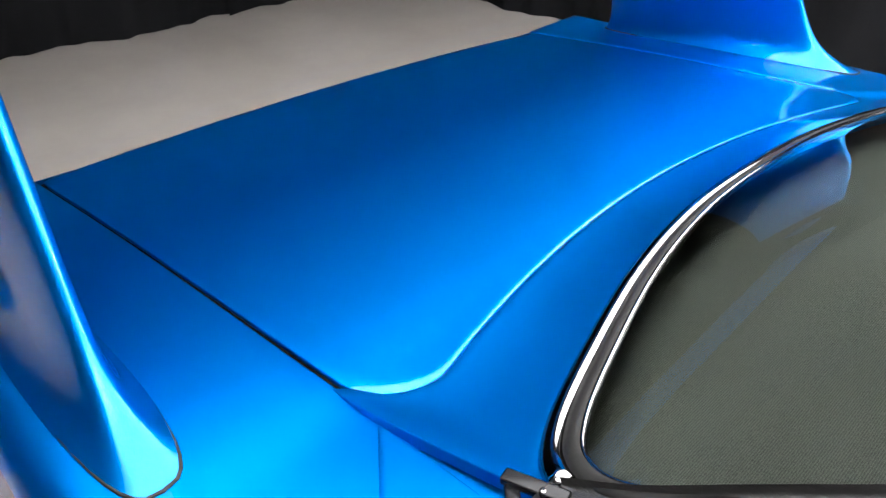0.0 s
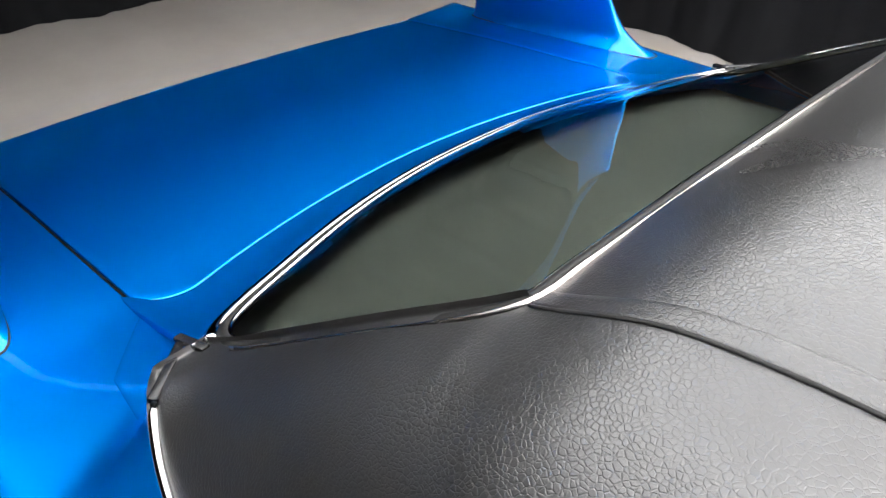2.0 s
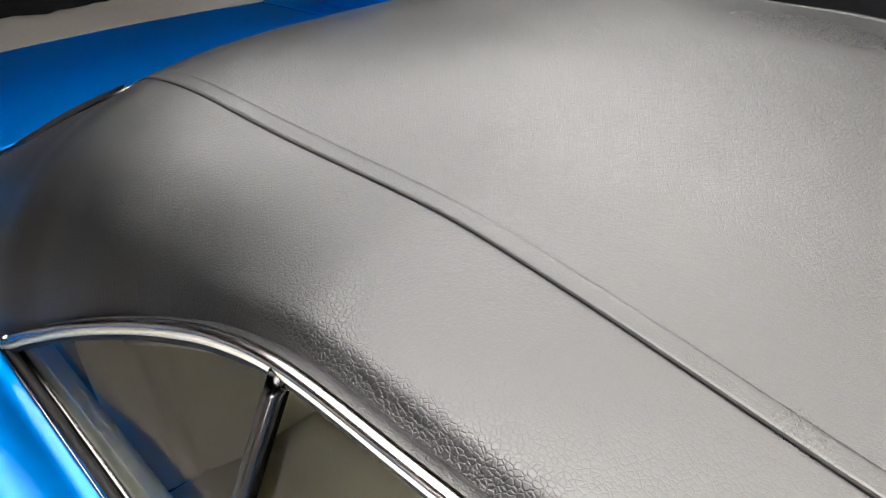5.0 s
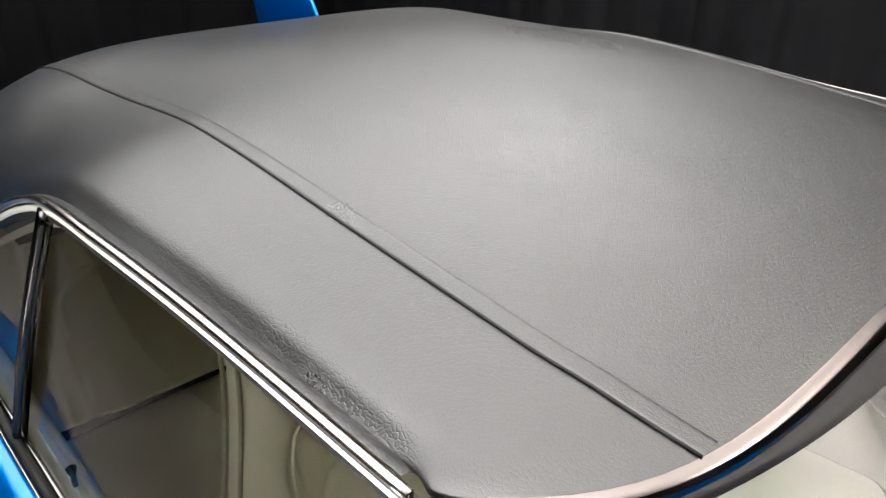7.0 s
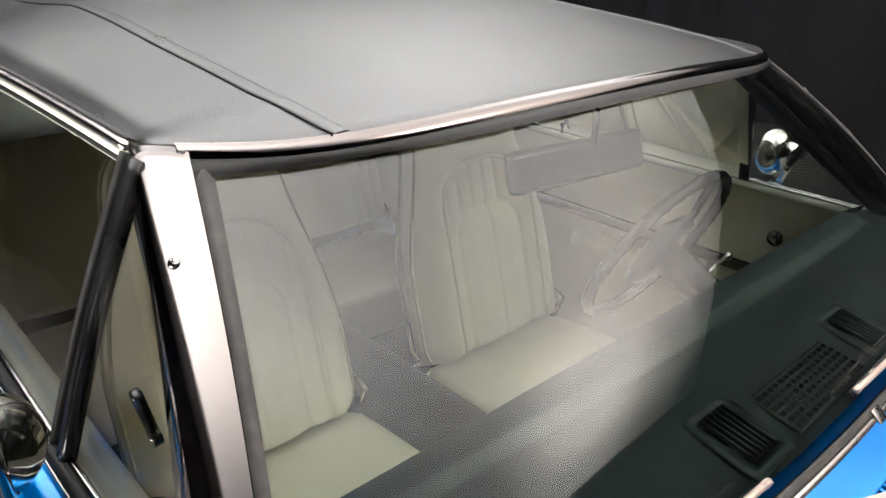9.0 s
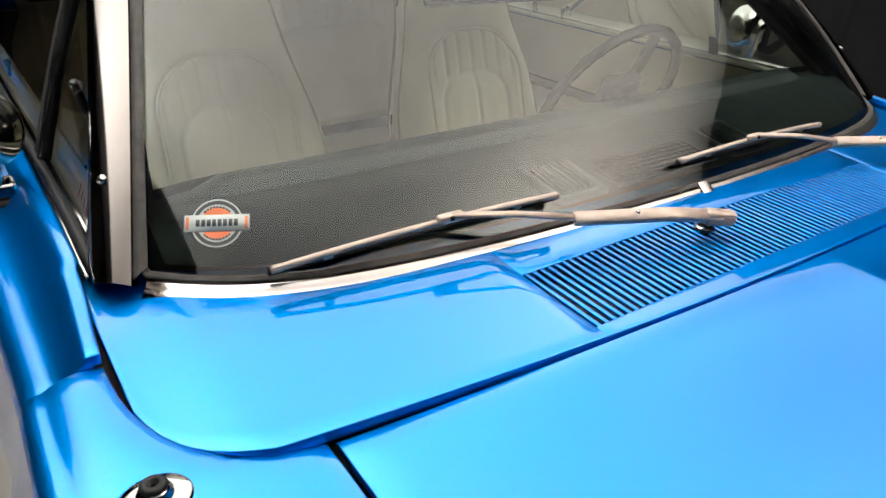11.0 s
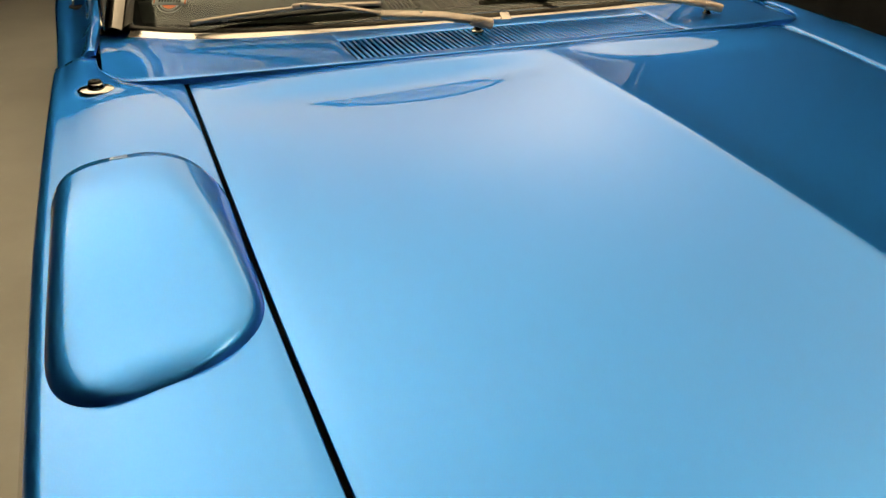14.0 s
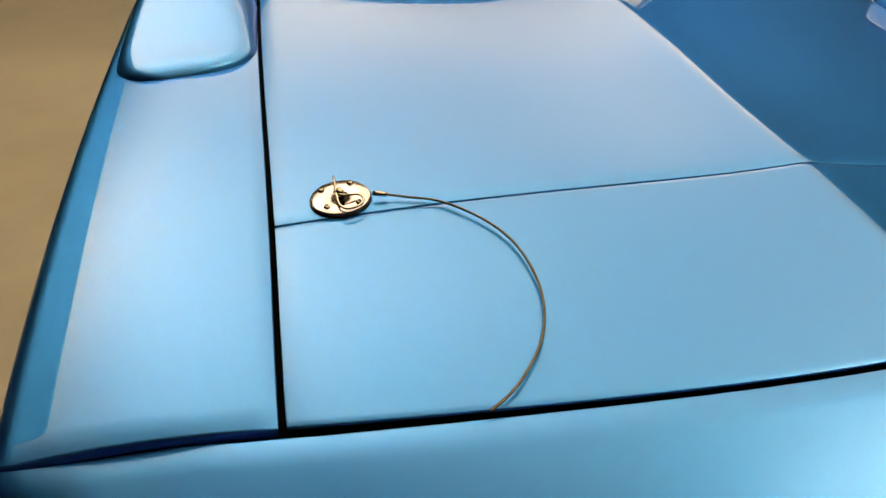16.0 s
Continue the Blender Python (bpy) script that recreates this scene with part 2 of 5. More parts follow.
def part(name, bm, mat, parent=None, label="", flat=False, keep=False):
    """Links a bmesh as one mesh object under a thing or a part."""
    me = bpy.data.meshes.new(name)
    if not keep:
        bmesh.ops.recalc_face_normals(bm, faces=bm.faces)
    bm.to_mesh(me)
    bm.free()
    for m in mat if isinstance(mat, (list, tuple)) else [mat]:
        me.materials.append(m)
    if not flat:
        me.polygons.foreach_set("use_smooth", [True] * len(me.polygons))
    ob = new(name, me)
    ob.parent = parent
    return tagged(ob, label) if label else ob


def empty(name, x=0, y=0, z=0, parent=None):
    ob = new(name)
    ob.empty_display_size = 0.1
    ob.matrix_world = pose(x, y, z)
    ob.parent = parent
    return ob


def upward(bm):
    """Turns the faces of an open sheet to look up."""
    bm.normal_update()
    if sum(f.normal.z * f.calc_area() for f in bm.faces) < 0:
        bmesh.ops.reverse_faces(bm, faces=bm.faces)
    return bm


def sheet(fn, us, vs, bm=None):
    """An open sheet of points fn(u, v)."""
    bm = bm or bmesh.new()
    rows = [[bm.verts.new(fn(u, v)) for v in vs] for u in us]
    for i in range(len(us) - 1):
        for j in range(len(vs) - 1):
            bm.faces.new((rows[i][j], rows[i][j + 1], rows[i + 1][j + 1], rows[i + 1][j]))
    return bm


def steps(a, b, n):
    return [a + (b - a) * i / n for i in range(n + 1)]


def flanged(bm, depth=0.014, roll=0.0022):
    """Rolls the rim of an open, upward sheet over and down, as a pressed panel's flange."""
    upward(bm)
    bm.normal_update()
    edges = [e for e in bm.edges if e.is_boundary]
    normal, out = {}, {}
    for e in edges:
        f = e.link_faces[0]
        mid = (e.verts[0].co + e.verts[1].co) / 2
        t = (e.verts[1].co - e.verts[0].co).normalized()
        o = t.cross(f.normal).normalized()
        if o.dot(f.calc_center_median() - mid) > 0:
            o.negate()
        for v in e.verts:
            out[v] = out.get(v, Vector()) + o
            normal[v] = normal.get(v, Vector()) + f.normal
    rings = []
    for k, (side, down) in enumerate(((roll * 0.7, roll * 0.3), (roll, roll), (roll, depth))):
        ring = {}
        for v in out:
            o, n = out[v].normalized(), normal[v].normalized()
            ring[v] = bm.verts.new(v.co + o * side - n * down)
        rings.append(ring)
    for e in edges:
        a, b = e.verts
        last = (a, b)
        for ring in rings:
            bm.faces.new((last[0], last[1], ring[b], ring[a]))
            last = (ring[a], ring[b])
    bmesh.ops.recalc_face_normals(bm, faces=bm.faces)
    return bm


def fan(outline, height, centre, rings=26):
    """Fills a star-shaped outline of (x, y) round a centre and lifts it to height(x, y)."""
    bm = bmesh.new()
    cx, cy = centre
    mid = bm.verts.new((cx, cy, height(cx, cy)))
    last = None
    for r in range(1, rings + 1):
        s = (r / rings) ** 0.8
        ring = [bm.verts.new((cx + (x - cx) * s, cy + (y - cy) * s, height(cx + (x - cx) * s, cy + (y - cy) * s))) for x, y in outline]
        n = len(ring)
        for i in range(n):
            j = (i + 1) % n
            if last is None:
                bm.faces.new((mid, ring[i], ring[j]))
            else:
                bm.faces.new((last[i], ring[i], ring[j], last[j]))
        last = ring
    return bm


def dense(corners, gap=0.02, closed=True):
    """Points along a polyline at even, short steps."""
    out = []
    n = len(corners)
    for i in range(n if closed else n - 1):
        a, b = Vector(corners[i]), Vector(corners[(i + 1) % n])
        k = max(1, int((b - a).length / gap))
        out += [tuple(a.lerp(b, j / k)) for j in range(k)]
    if not closed:
        out.append(tuple(corners[-1]))
    return out


def spline(points, n=8, closed=False):
    """A smooth line through a few points."""
    ps = [Vector(p) for p in points]
    k, out = len(ps), []
    for i in range(k if closed else k - 1):
        if closed:
            p0, p1, p2, p3 = ps[i - 1], ps[i], ps[(i + 1) % k], ps[(i + 2) % k]
        else:
            p0, p1, p2, p3 = ps[max(0, i - 1)], ps[i], ps[i + 1], ps[min(k - 1, i + 2)]
        for j in range(n):
            t = j / n
            out.append(0.5 * (2 * p1 + (p2 - p0) * t + (2 * p0 - 5 * p1 + 4 * p2 - p3) * t * t + (3 * p1 - p0 - 3 * p2 + p3) * t**3))
    if not closed:
        out.append(ps[-1])
    return out


def sweep(path, profile, bm=None, closed=False, up=(0, 0, 1), ups=None, ring=True, caps=True):
    """Sweeps a profile of (side, up) offsets along a path. ups: an up vector for each point."""
    bm = bm or bmesh.new()
    path = [Vector(p) for p in path]
    n, rows = len(path), []
    for i, p in enumerate(path):
        a = path[i - 1] if closed or i else p
        b = path[(i + 1) % n] if closed or i < n - 1 else p
        t = (b - a).normalized()
        u = Vector(ups[i] if ups else up)
        side = t.cross(u).normalized()
        u = side.cross(t).normalized()
        rows.append([bm.verts.new(p + side * s + u * h) for s, h in profile])
    m = len(profile)
    for i in range(n if closed else n - 1):
        for j in range(m if ring else m - 1):
            bm.faces.new((rows[i][j], rows[i][(j + 1) % m], rows[(i + 1) % n][(j + 1) % m], rows[(i + 1) % n][j]))
    if ring and caps and not closed:
        bm.faces.new(rows[0])
        bm.faces.new(rows[-1][::-1])
    return bm


def round_profile(r, n=10, flat=1.0, lift=0.0):
    return [(r * math.cos(2 * math.pi * i / n), lift + flat * r * math.sin(2 * math.pi * i / n)) for i in range(n)]


def box(sx, sy, sz, m=None, bevel=0.004, bm=None, seg=2):
    """A box with rounded edges."""
    b = bmesh.new()
    bmesh.ops.create_cube(b, size=1.0)
    for v in b.verts:
        v.co = Vector((v.co.x * sx, v.co.y * sy, v.co.z * sz))
    if bevel:
        bmesh.ops.bevel(b, geom=b.edges[:], offset=min(bevel, 0.45 * min(sx, sy, sz)), segments=seg, affect="EDGES", profile=0.6)
    if m:
        bmesh.ops.transform(b, matrix=m, verts=b.verts)
    if bm is None:
        return b
    join(bm, b)
    return bm


def join(bm, other):
    me = bpy.data.meshes.new("scratch")
    other.to_mesh(me)
    other.free()
    bm.from_mesh(me)
    bpy.data.meshes.remove(me)
    return bm


def lathe(rows, n=28, m=None, bm=None):
    """Turns (radius, height) rows about the z axis."""
    b = bmesh.new()
    rings = [[b.verts.new((r * math.cos(2 * math.pi * i / n), r * math.sin(2 * math.pi * i / n), z)) for i in range(n)] for r, z in rows]
    for a, c in zip(rings, rings[1:]):
        for i in range(n):
            b.faces.new((a[i], a[(i + 1) % n], c[(i + 1) % n], c[i]))
    b.faces.new(rings[0][::-1])
    b.faces.new(rings[-1])
    if m:
        bmesh.ops.transform(b, matrix=m, verts=b.verts)
    if bm is None:
        return b
    return join(bm, b)


# ---------------------------------------------------------------- room
X0, X1, Y0, Y1, TOP = -6.62, 4.6, -3.9, 3.62, 3.1


def slab(name, lo, hi, mat, label, kind="structure"):
    c = [(a + b) / 2 for a, b in zip(lo, hi)]
    s = [b - a for a, b in zip(lo, hi)]
    bm = box(*s, pose(*c), 0)
    return tagged(part(name, bm, mat, None, "", True), label, name.split("_")[0], kind=kind)


slab("floor", (X0 - 0.2, Y0 - 0.2, -0.15), (X1 + 0.2, Y1 + 0.2, 0.0), FLOOR, "pale beige sealed concrete studio floor")
slab("wall_rear", (X0 - 0.2, Y0, 0), (X0, Y1, TOP), WALL, "black painted wall behind the curtains")
slab("wall_front", (X1, Y0, 0), (X1 + 0.2, Y1, TOP), WALL, "black painted wall in front of the car")
slab("wall_left", (X0 - 0.2, Y1, 0), (X1 + 0.2, Y1 + 0.2, TOP), WALL, "black painted wall behind the side curtains")
slab("wall_right", (X0 - 0.2, Y0 - 0.2, 0), (X1 + 0.2, Y0, TOP), WALL, "black painted wall beside the car")
slab("ceiling_rear", (X0 - 0.2, Y0 - 0.2, TOP), (-3.8, Y1 + 0.2, TOP + 0.15), WALL, "dark rear strip of the studio ceiling")
slab("ceiling_side", (-3.8, Y0 - 0.2, TOP), (3.6, -2.45, TOP + 0.15), WALL, "dark side strip of the studio ceiling")
slab("ceiling", (-3.8, -2.45, TOP), (3.6, Y1 + 0.2, TOP + 0.15), CEILING, "white ceiling that bounces the studio light")
slab("ceiling_front", (3.6, Y0 - 0.2, TOP), (X1 + 0.2, Y1 + 0.2, TOP + 0.15), WALL, "dark front strip of the studio ceiling")


def curtain(a, b, seed, label):
    """A hanging black cloth from a to b with soft folds and an uneven hem on the floor."""
    rnd = random.Random(seed)
    a, b = Vector(a), Vector(b)
    along = (b - a).normalized()
    out = Vector((-along.y, along.x, 0))
    length = (b - a).length
    waves = [(rnd.uniform(9, 15), rnd.uniform(0, 6), 0.018), (rnd.uniform(17, 25), rnd.uniform(0, 6), 0.014), (rnd.uniform(30, 44), rnd.uniform(0, 6), 0.007)]

    def at(u, v):
        s = u * length
        drop = 1 - v
        fold = sum(h * math.sin(s * f + p + 0.4 * math.sin(2.1 * drop + p)) for f, p, h in waves)
        drag = 0.05 * smooth(0.78, 1.0, drop) * math.sin(s * 5.1 + seed) + 0.05 * smooth(0.9, 1, drop)
        z = TOP * v - 0.0
        return a + along * s + out * (fold * (0.45 + 0.55 * drop) + drag) + Vector((0, 0, 0.004 + z))

    bm = sheet(at, steps(0, 1, int(length * 46)), [0, 0.015, 0.04, 0.08, 0.14, 0.22, 0.35, 0.5, 0.65, 0.8, 0.9, 1])
    return tagged(part("curtain", bm, CLOTH, None), label, "curtain", "black studio curtains")


for k in range(4):
    curtain((-6.48, -3.8 + 1.83 * k, 0), (-6.48, -3.8 + 1.83 * (k + 1) + 0.04, 0), 3 + k, "black cloth curtain hanging in soft folds to the floor")
for k in range(5):
    curtain((-6.5 + 2.2 * (k + 1) + 0.04, 3.49, 0), (-6.5 + 2.2 * k, 3.49, 0), 21 + k, "black cloth curtain hanging in soft folds to the floor")


# ---------------------------------------------------------------- the car's shape
car = empty("car")
tagged(car, "bright blue metallic winged muscle coupe with black vinyl roof", "car")

EDGE_Z = ((0.3, 0.965), (0.735, 0.951), (1.1, 0.915), (1.367, 0.884), (1.888, 0.828), (2.15, 0.797), (2.35, 0.765))
CREST_Z = ((0.5, 0.985), (0.735, 0.974), (0.85, 0.97), (1.03, 0.962), (1.24, 0.949), (1.48, 0.928), (1.7, 0.905), (1.915, 0.887), (2.15, 0.86), (2.35, 0.835))
GAP_Y = ((0.3, 0.695), (0.735, 0.689), (1.37, 0.678), (1.888, 0.661), (2.16, 0.654), (2.35, 0.645))


def hood_z(x, y):
    """The hood: a gentle crown with a ridge along its middle that grows out of the rear edge."""
    e, c, w = curve_at(EDGE_Z, x), curve_at(CREST_Z, x), curve_at(GAP_Y, x)
    t = min(1.3, abs(y) / w)
    ridge = 0.026 * smooth(0.775, 0.88, x)
    line = math.sqrt(y * y + 0.007**2) - 0.007
    return e + (c - e - ridge) * (1 - t * t) + ridge * math.exp(-line / 0.13) * (1 - smooth(0.75, 1.0, t))


def base_x(y, f=0.0):
    """Where the windshield meets the cowl."""
    t = min(1.06, abs(y) / 0.755)
    return 0.574 + f - 0.06 * t**2 - 0.084 * t**8


def cowl_z(x, y):
    t = abs(y) / 0.82
    return 0.957 + 0.015 * (1 - t * t) + 0.016 * smooth(0.74, 0.45, x) - 0.010 * smooth(0.9, 1.0, t)


def head_x(y):
    """Where the windshield's glass ends at the top."""
    return 0.177 - 0.045 * (abs(y) / 0.5) ** 3.3


RAIL = ((-1.80, 0.70, 1.072), (-1.75, 0.73, 1.077), (-1.68, 0.761, 1.045), (-1.55, 0.79, 1.012), (-1.40, 0.805, 0.999), (-1.334, 0.807, 1.0), (-1.2, 0.785, 1.085), (-1.07, 0.757, 1.165), (-0.965, 0.731, 1.22), (-0.865, 0.716, 1.271),
        (-0.76, 0.706, 1.319), (-0.65, 0.701, 1.352), (-0.5, 0.694, 1.356), (-0.3, 0.679, 1.346), (0.0, 0.67, 1.335), (0.15, 0.66, 1.319))
ROOF_Z = ((-1.80, 1.076), (-1.75, 1.11), (-1.677, 1.172), (-1.55, 1.252), (-1.42, 1.317), (-1.395, 1.328), (-1.25, 1.403), (-1.0, 1.434), (-0.75, 1.443), (-0.5, 1.435), (-0.25, 1.415), (0.0, 1.381), (0.14, 1.352))


def gutter(x):
    """The width of the vinyl-lined channel between the roof's bulge and the drip rail."""
    return 0.019 * smooth(-1.33, -1.2, x) * smooth(0.03, -0.03, x)


def roof_z(x, y):
    w, e = curve_at(RAIL, x)
    w -= gutter(x)
    t = min(1.0, abs(y) / w)
    k = smooth(-1.35, -0.65, x)
    return e + (curve_at(ROOF_Z, x) - e) * (1 - t ** (5.0 - 2.4 * k)) ** (0.69 + 0.07 * k)


def roof_front(y):
    """The vinyl's front edge over the windshield."""
    return 0.135 - 0.135 * (abs(y) / 0.67) ** 7


DECK_MID = ((-3.1, 0.905), (-2.9, 0.928), (-2.5, 0.975), (-2.085, 1.012), (-2.0, 1.03), (-1.95, 1.06), (-1.8, 1.1))
DECK_SIDE = ((-3.1, 0.892), (-2.9, 0.914), (-2.5, 0.957), (-2.1, 0.988), (-1.99, 0.998), (-1.85, 1.02), (-1.6, 1.02))


def deck_z(x, y):
    m, s = curve_at(DECK_MID, x), curve_at(DECK_SIDE, x)
    t = min(1.4, abs(y) / 0.66)
    return s + (m - s) * (1 - t * t) if t < 1 else s - 0.012 * (t - 1) ** 2


# ---------------------------------------------------------------- front panels
def hood_panel(x_back, x_front, depth, inset=0.004):
    """A cross-wise piece of the hood between two edges given as functions of y."""
    def at(u, v):
        y = v * (curve_at(GAP_Y, x_back(v * 0.67) + u * (x_front(v * 0.67) - x_back(v * 0.67))) - inset)
        x = x_back(y) + u * (x_front(y) - x_back(y))
        return x, y, hood_z(x, y)
    near = [0.012, 0.03, 0.055, 0.09, 0.14, 0.2, 0.28]
    vs = sorted([0.0] + near + [-q for q in near] + steps(0.36, 1, 12) + steps(-1, -0.36, 12))
    return flanged(sheet(at, steps(0, 1, 44), vs), depth, 0.0011)


def cowl_edge(y):
    t = abs(y) / 0.69
    return 0.785 - 0.046 * t * t


def seam_x(y):
    return 1.889 + 0.026 * (1 - min(1, abs(y) / 0.66)) ** 2.5


def front_x(y):
    return 2.178 + 0.046 * (1 - (abs(y) / 0.65) ** 2)


part("hood", hood_panel(lambda y: cowl_edge(y) + 0.006, lambda y: seam_x(y) - 0.0022, 0.009), PAINT, car, "blue hood with a raised centre ridge")
part("hood_extension", hood_panel(lambda y: seam_x(y) + 0.0022, front_x, 0.0035), PAINT, car, "blue front strip joined to the hood by a thin seam")

# black sheets under the gaps round the hood, cowl and lid, painting their shade in
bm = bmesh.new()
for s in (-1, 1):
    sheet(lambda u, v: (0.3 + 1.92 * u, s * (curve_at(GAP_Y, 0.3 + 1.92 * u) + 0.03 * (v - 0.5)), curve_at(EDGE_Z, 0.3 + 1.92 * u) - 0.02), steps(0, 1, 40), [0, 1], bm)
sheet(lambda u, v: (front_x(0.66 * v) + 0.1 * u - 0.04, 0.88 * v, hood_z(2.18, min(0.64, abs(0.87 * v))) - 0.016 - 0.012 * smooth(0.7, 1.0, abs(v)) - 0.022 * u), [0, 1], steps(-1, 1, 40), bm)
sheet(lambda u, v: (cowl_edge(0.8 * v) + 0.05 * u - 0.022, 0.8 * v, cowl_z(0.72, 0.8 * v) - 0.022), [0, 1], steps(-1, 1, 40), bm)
part("gap_channel", bm, GAP, car, "black sheets painting in the shade under the panel gaps")

# fenders: top, rounded shoulder and side in one pressing
SHOULDER = ((0.3, 0.905), (0.8, 0.916), (1.2, 0.926), (1.7, 0.921), (2.14, 0.896), (2.4, 0.86))


def fender_section(x, v):
    """From the hood's gap over the shoulder down to the sill."""
    g, z, w = curve_at(GAP_Y, x) + 0.005, curve_at(EDGE_Z, x), curve_at(SHOULDER, x)
    if x < 0.76:
        g = max(g, cowl_side(x) + 0.005)
    if v < 0.55:
        t = v / 0.55
        return g + (w - 0.022 - g) * t, z + 0.004 * math.sin(math.pi * t) - 0.008 * t**2.5
    if v < 0.75:
        a = (v - 0.55) / 0.2 * math.pi / 2
        return w - 0.022 + 0.024 * math.sin(a), z - 0.008 - 0.024 * (1 - math.cos(a))
    t = (v - 0.75) / 0.25
    return w + 0.002 + 0.05 * math.sin(math.pi * min(1, t * 1.15)) - 0.06 * t**3, z - 0.032 - (z - 0.36) * t


def cowl_side(x):
    """The cowl panel's outer edge, with its rounded front corner."""
    if x < 0.55:
        return 0.814 + 0.013 * smooth(0.36, 0.55, x)
    t = min(1.0, (x - 0.55) / 0.192)
    return 0.684 + 0.143 * math.sqrt(max(0.0, 1 - t**2.4))


def side_panel(section, x_a, x_b, n, sign):
    vs = steps(0, 0.5, 10) + steps(0.55, 0.75, 8) + steps(0.78, 1, 10)
    bm = sheet(lambda u, v: (x_a + (x_b - x_a) * u, -sign * section(x_a + (x_b - x_a) * u, v)[0], section(x_a + (x_b - x_a) * u, v)[1]), steps(0, 1, n), vs)
    return flanged(bm, 0.012)


for s in (1, -1):
    part("fender", side_panel(fender_section, 0.537, 2.177, 64, s), PAINT, car, "blue front fender")

# the pointed nose ahead of the hood
def nose_at(u, v):
    y = 0.892 * v * (1 - 0.2 * u)
    x = 2.189 + 0.047 * (1 - (v / 0.729) ** 2 if abs(v) < 0.729 else 0) - 0.008 * smooth(0.729, 0.85, abs(v)) + 0.72 * u * (1 - 0.2 * v * v)
    top = hood_z(2.18, min(0.64, abs(y))) - 0.010 * smooth(0.7, 1.0, abs(v))
    return x, y, top - 0.0045 - 0.15 * u - 0.2 * u * u - 0.30 * smooth(0.93, 1.0, abs(v)) * u


part("nose_cone", flanged(sheet(nose_at, steps(0, 1, 26), steps(-1, 1, 60))), PAINT, car, "blue pointed nose panel beyond the dark front gap")
bm = sheet(lambda u, v: (2.15 + 0.6 * u, v * (0.86 - 0.2 * u), 0.66 - 0.36 * u), [0, 1], [-1, 1])
part("nose_floor", bm, BLACK_METAL, car)


# scoops on the fenders: low at the front, open at the rear
def scoop(sign):
    bm = bmesh.new()
    def at(u, v):
        # u: from the rear rim to the round front, v: across
        a = math.pi * v
        inner = math.cos(a) > 0
        half = 0.1215 - 0.002 * u if inner else 0.0965 + 0.008 * smooth(0.0, 0.7, u)
        nose = max(0.0, 1 - max(0.0, (u - 0.66) / 0.34) ** 2.6) ** 0.42
        cy = 0.8055 - 0.004 * u
        y = cy - half * nose * math.cos(a)
        x = 1.112 + 0.364 * u + 0.045 * abs(math.cos(a)) ** 3 * (1 - u) - 0.02 * u * math.cos(a) * nose
        w = abs(math.cos(a))
        sharp = 3.4 + 6 * smooth(0.1, 0.9, u) if inner else 8 + 2 * u
        tail = max(0.0, (u - 0.88) / 0.12)
        lift = (0.058 - 0.04 * smooth(0.1, 1.0, u)) * max(0.0, 1 - w**sharp) ** 0.72 * max(0.0, 1 - tail**2.4) ** 0.5
        base = fender_top(x, y)
        return x, -sign * y, base - 0.003 + max(0.0, lift) + 0.004 * (1 - w**3) * (1 - u)
    sheet(at, steps(0, 0.84, 26) + [0.86 + 0.14 * math.sin(q * math.pi / 2) for q in steps(0, 1, 16)], [0.5 - 0.5 * math.copysign(abs(math.cos(math.pi * q)) ** 0.8, math.cos(math.pi * q)) for q in steps(0, 1, 60)], bm)
    return bm


def fender_top(x, y):
    z = curve_at(EDGE_Z, x)
    g, w = curve_at(GAP_Y, x), curve_at(SHOULDER, x)
    t = (y - g) / (w - 0.022 - g)
    drop = 0.0
    if t > 1:
        a = min(1.0, (y - (w - 0.022)) / 0.024)
        drop = 0.024 * (1 - math.sqrt(max(0, 1 - a * a)))
        t = 1
    t = max(0, t)
    return z + 0.004 * math.sin(math.pi * t) - 0.008 * t**2.5 - drop


for s in (1, -1):
    ob = part("fender_scoop", upward(scoop(s)), PAINT, car, "rear-facing blue scoop raised on the fender")
    mod = ob.modifiers.new("thick", "SOLIDIFY")
    mod.thickness, mod.offset = 0.0016, -1

# cowl with its slotted air intake
SLOT_X0, SLOT_X1, SLOT_Y = 0.628, 0.759, 0.378


def cowl_pieces():
    """The cowl in strips round the intake, so that the intake is a real opening."""
    bm = bmesh.new()
    def side_at(sign):
        def at(u, v):
            y = SLOT_Y + 0.002 + (0.822 - SLOT_Y - 0.002) * u
            if y < 0.684:
                xf = cowl_edge(y) - 0.001
            else:
                lo, hi = 0.55, 0.7419
                for _ in range(24):
                    mid = (lo + hi) / 2
                    if cowl_side(mid) > y:
                        lo = mid
                    else:
                        hi = mid
                xf = min(cowl_edge(y) - 0.001, lo)
            xb = base_x(min(y, 0.775)) - 0.05 + 0.0 * y
            x = xb + (xf - xb) * v
            return x, sign * y, cowl_z(x, y)
        us = steps(0, 0.66, 12) + steps(0.69, 1, 26)
        return sheet(at, us, steps(0, 1, 14), bm)
    side_at(-1)
    side_at(1)
    for a, b in ((None, SLOT_X0), (SLOT_X1 - 0.006, None)):
        def at(u, v):
            y = (SLOT_Y + 0.002) * v
            lo = base_x(y) - 0.05 if a is None else a
            hi = cowl_edge(y) - 0.001 if b is None else b
            x = lo + (hi - lo) * u
            return x, y, cowl_z(x, y)
        sheet(at, steps(0, 1, 5), steps(-1, 1, 40), bm)
    bmesh.ops.remove_doubles(bm, verts=bm.verts, dist=0.0008)
    bm.normal_update()
    bmesh.ops.reverse_faces(bm, faces=[f for f in bm.faces if f.normal.z < 0])
    return flanged(bm, 0.012, 0.0014)


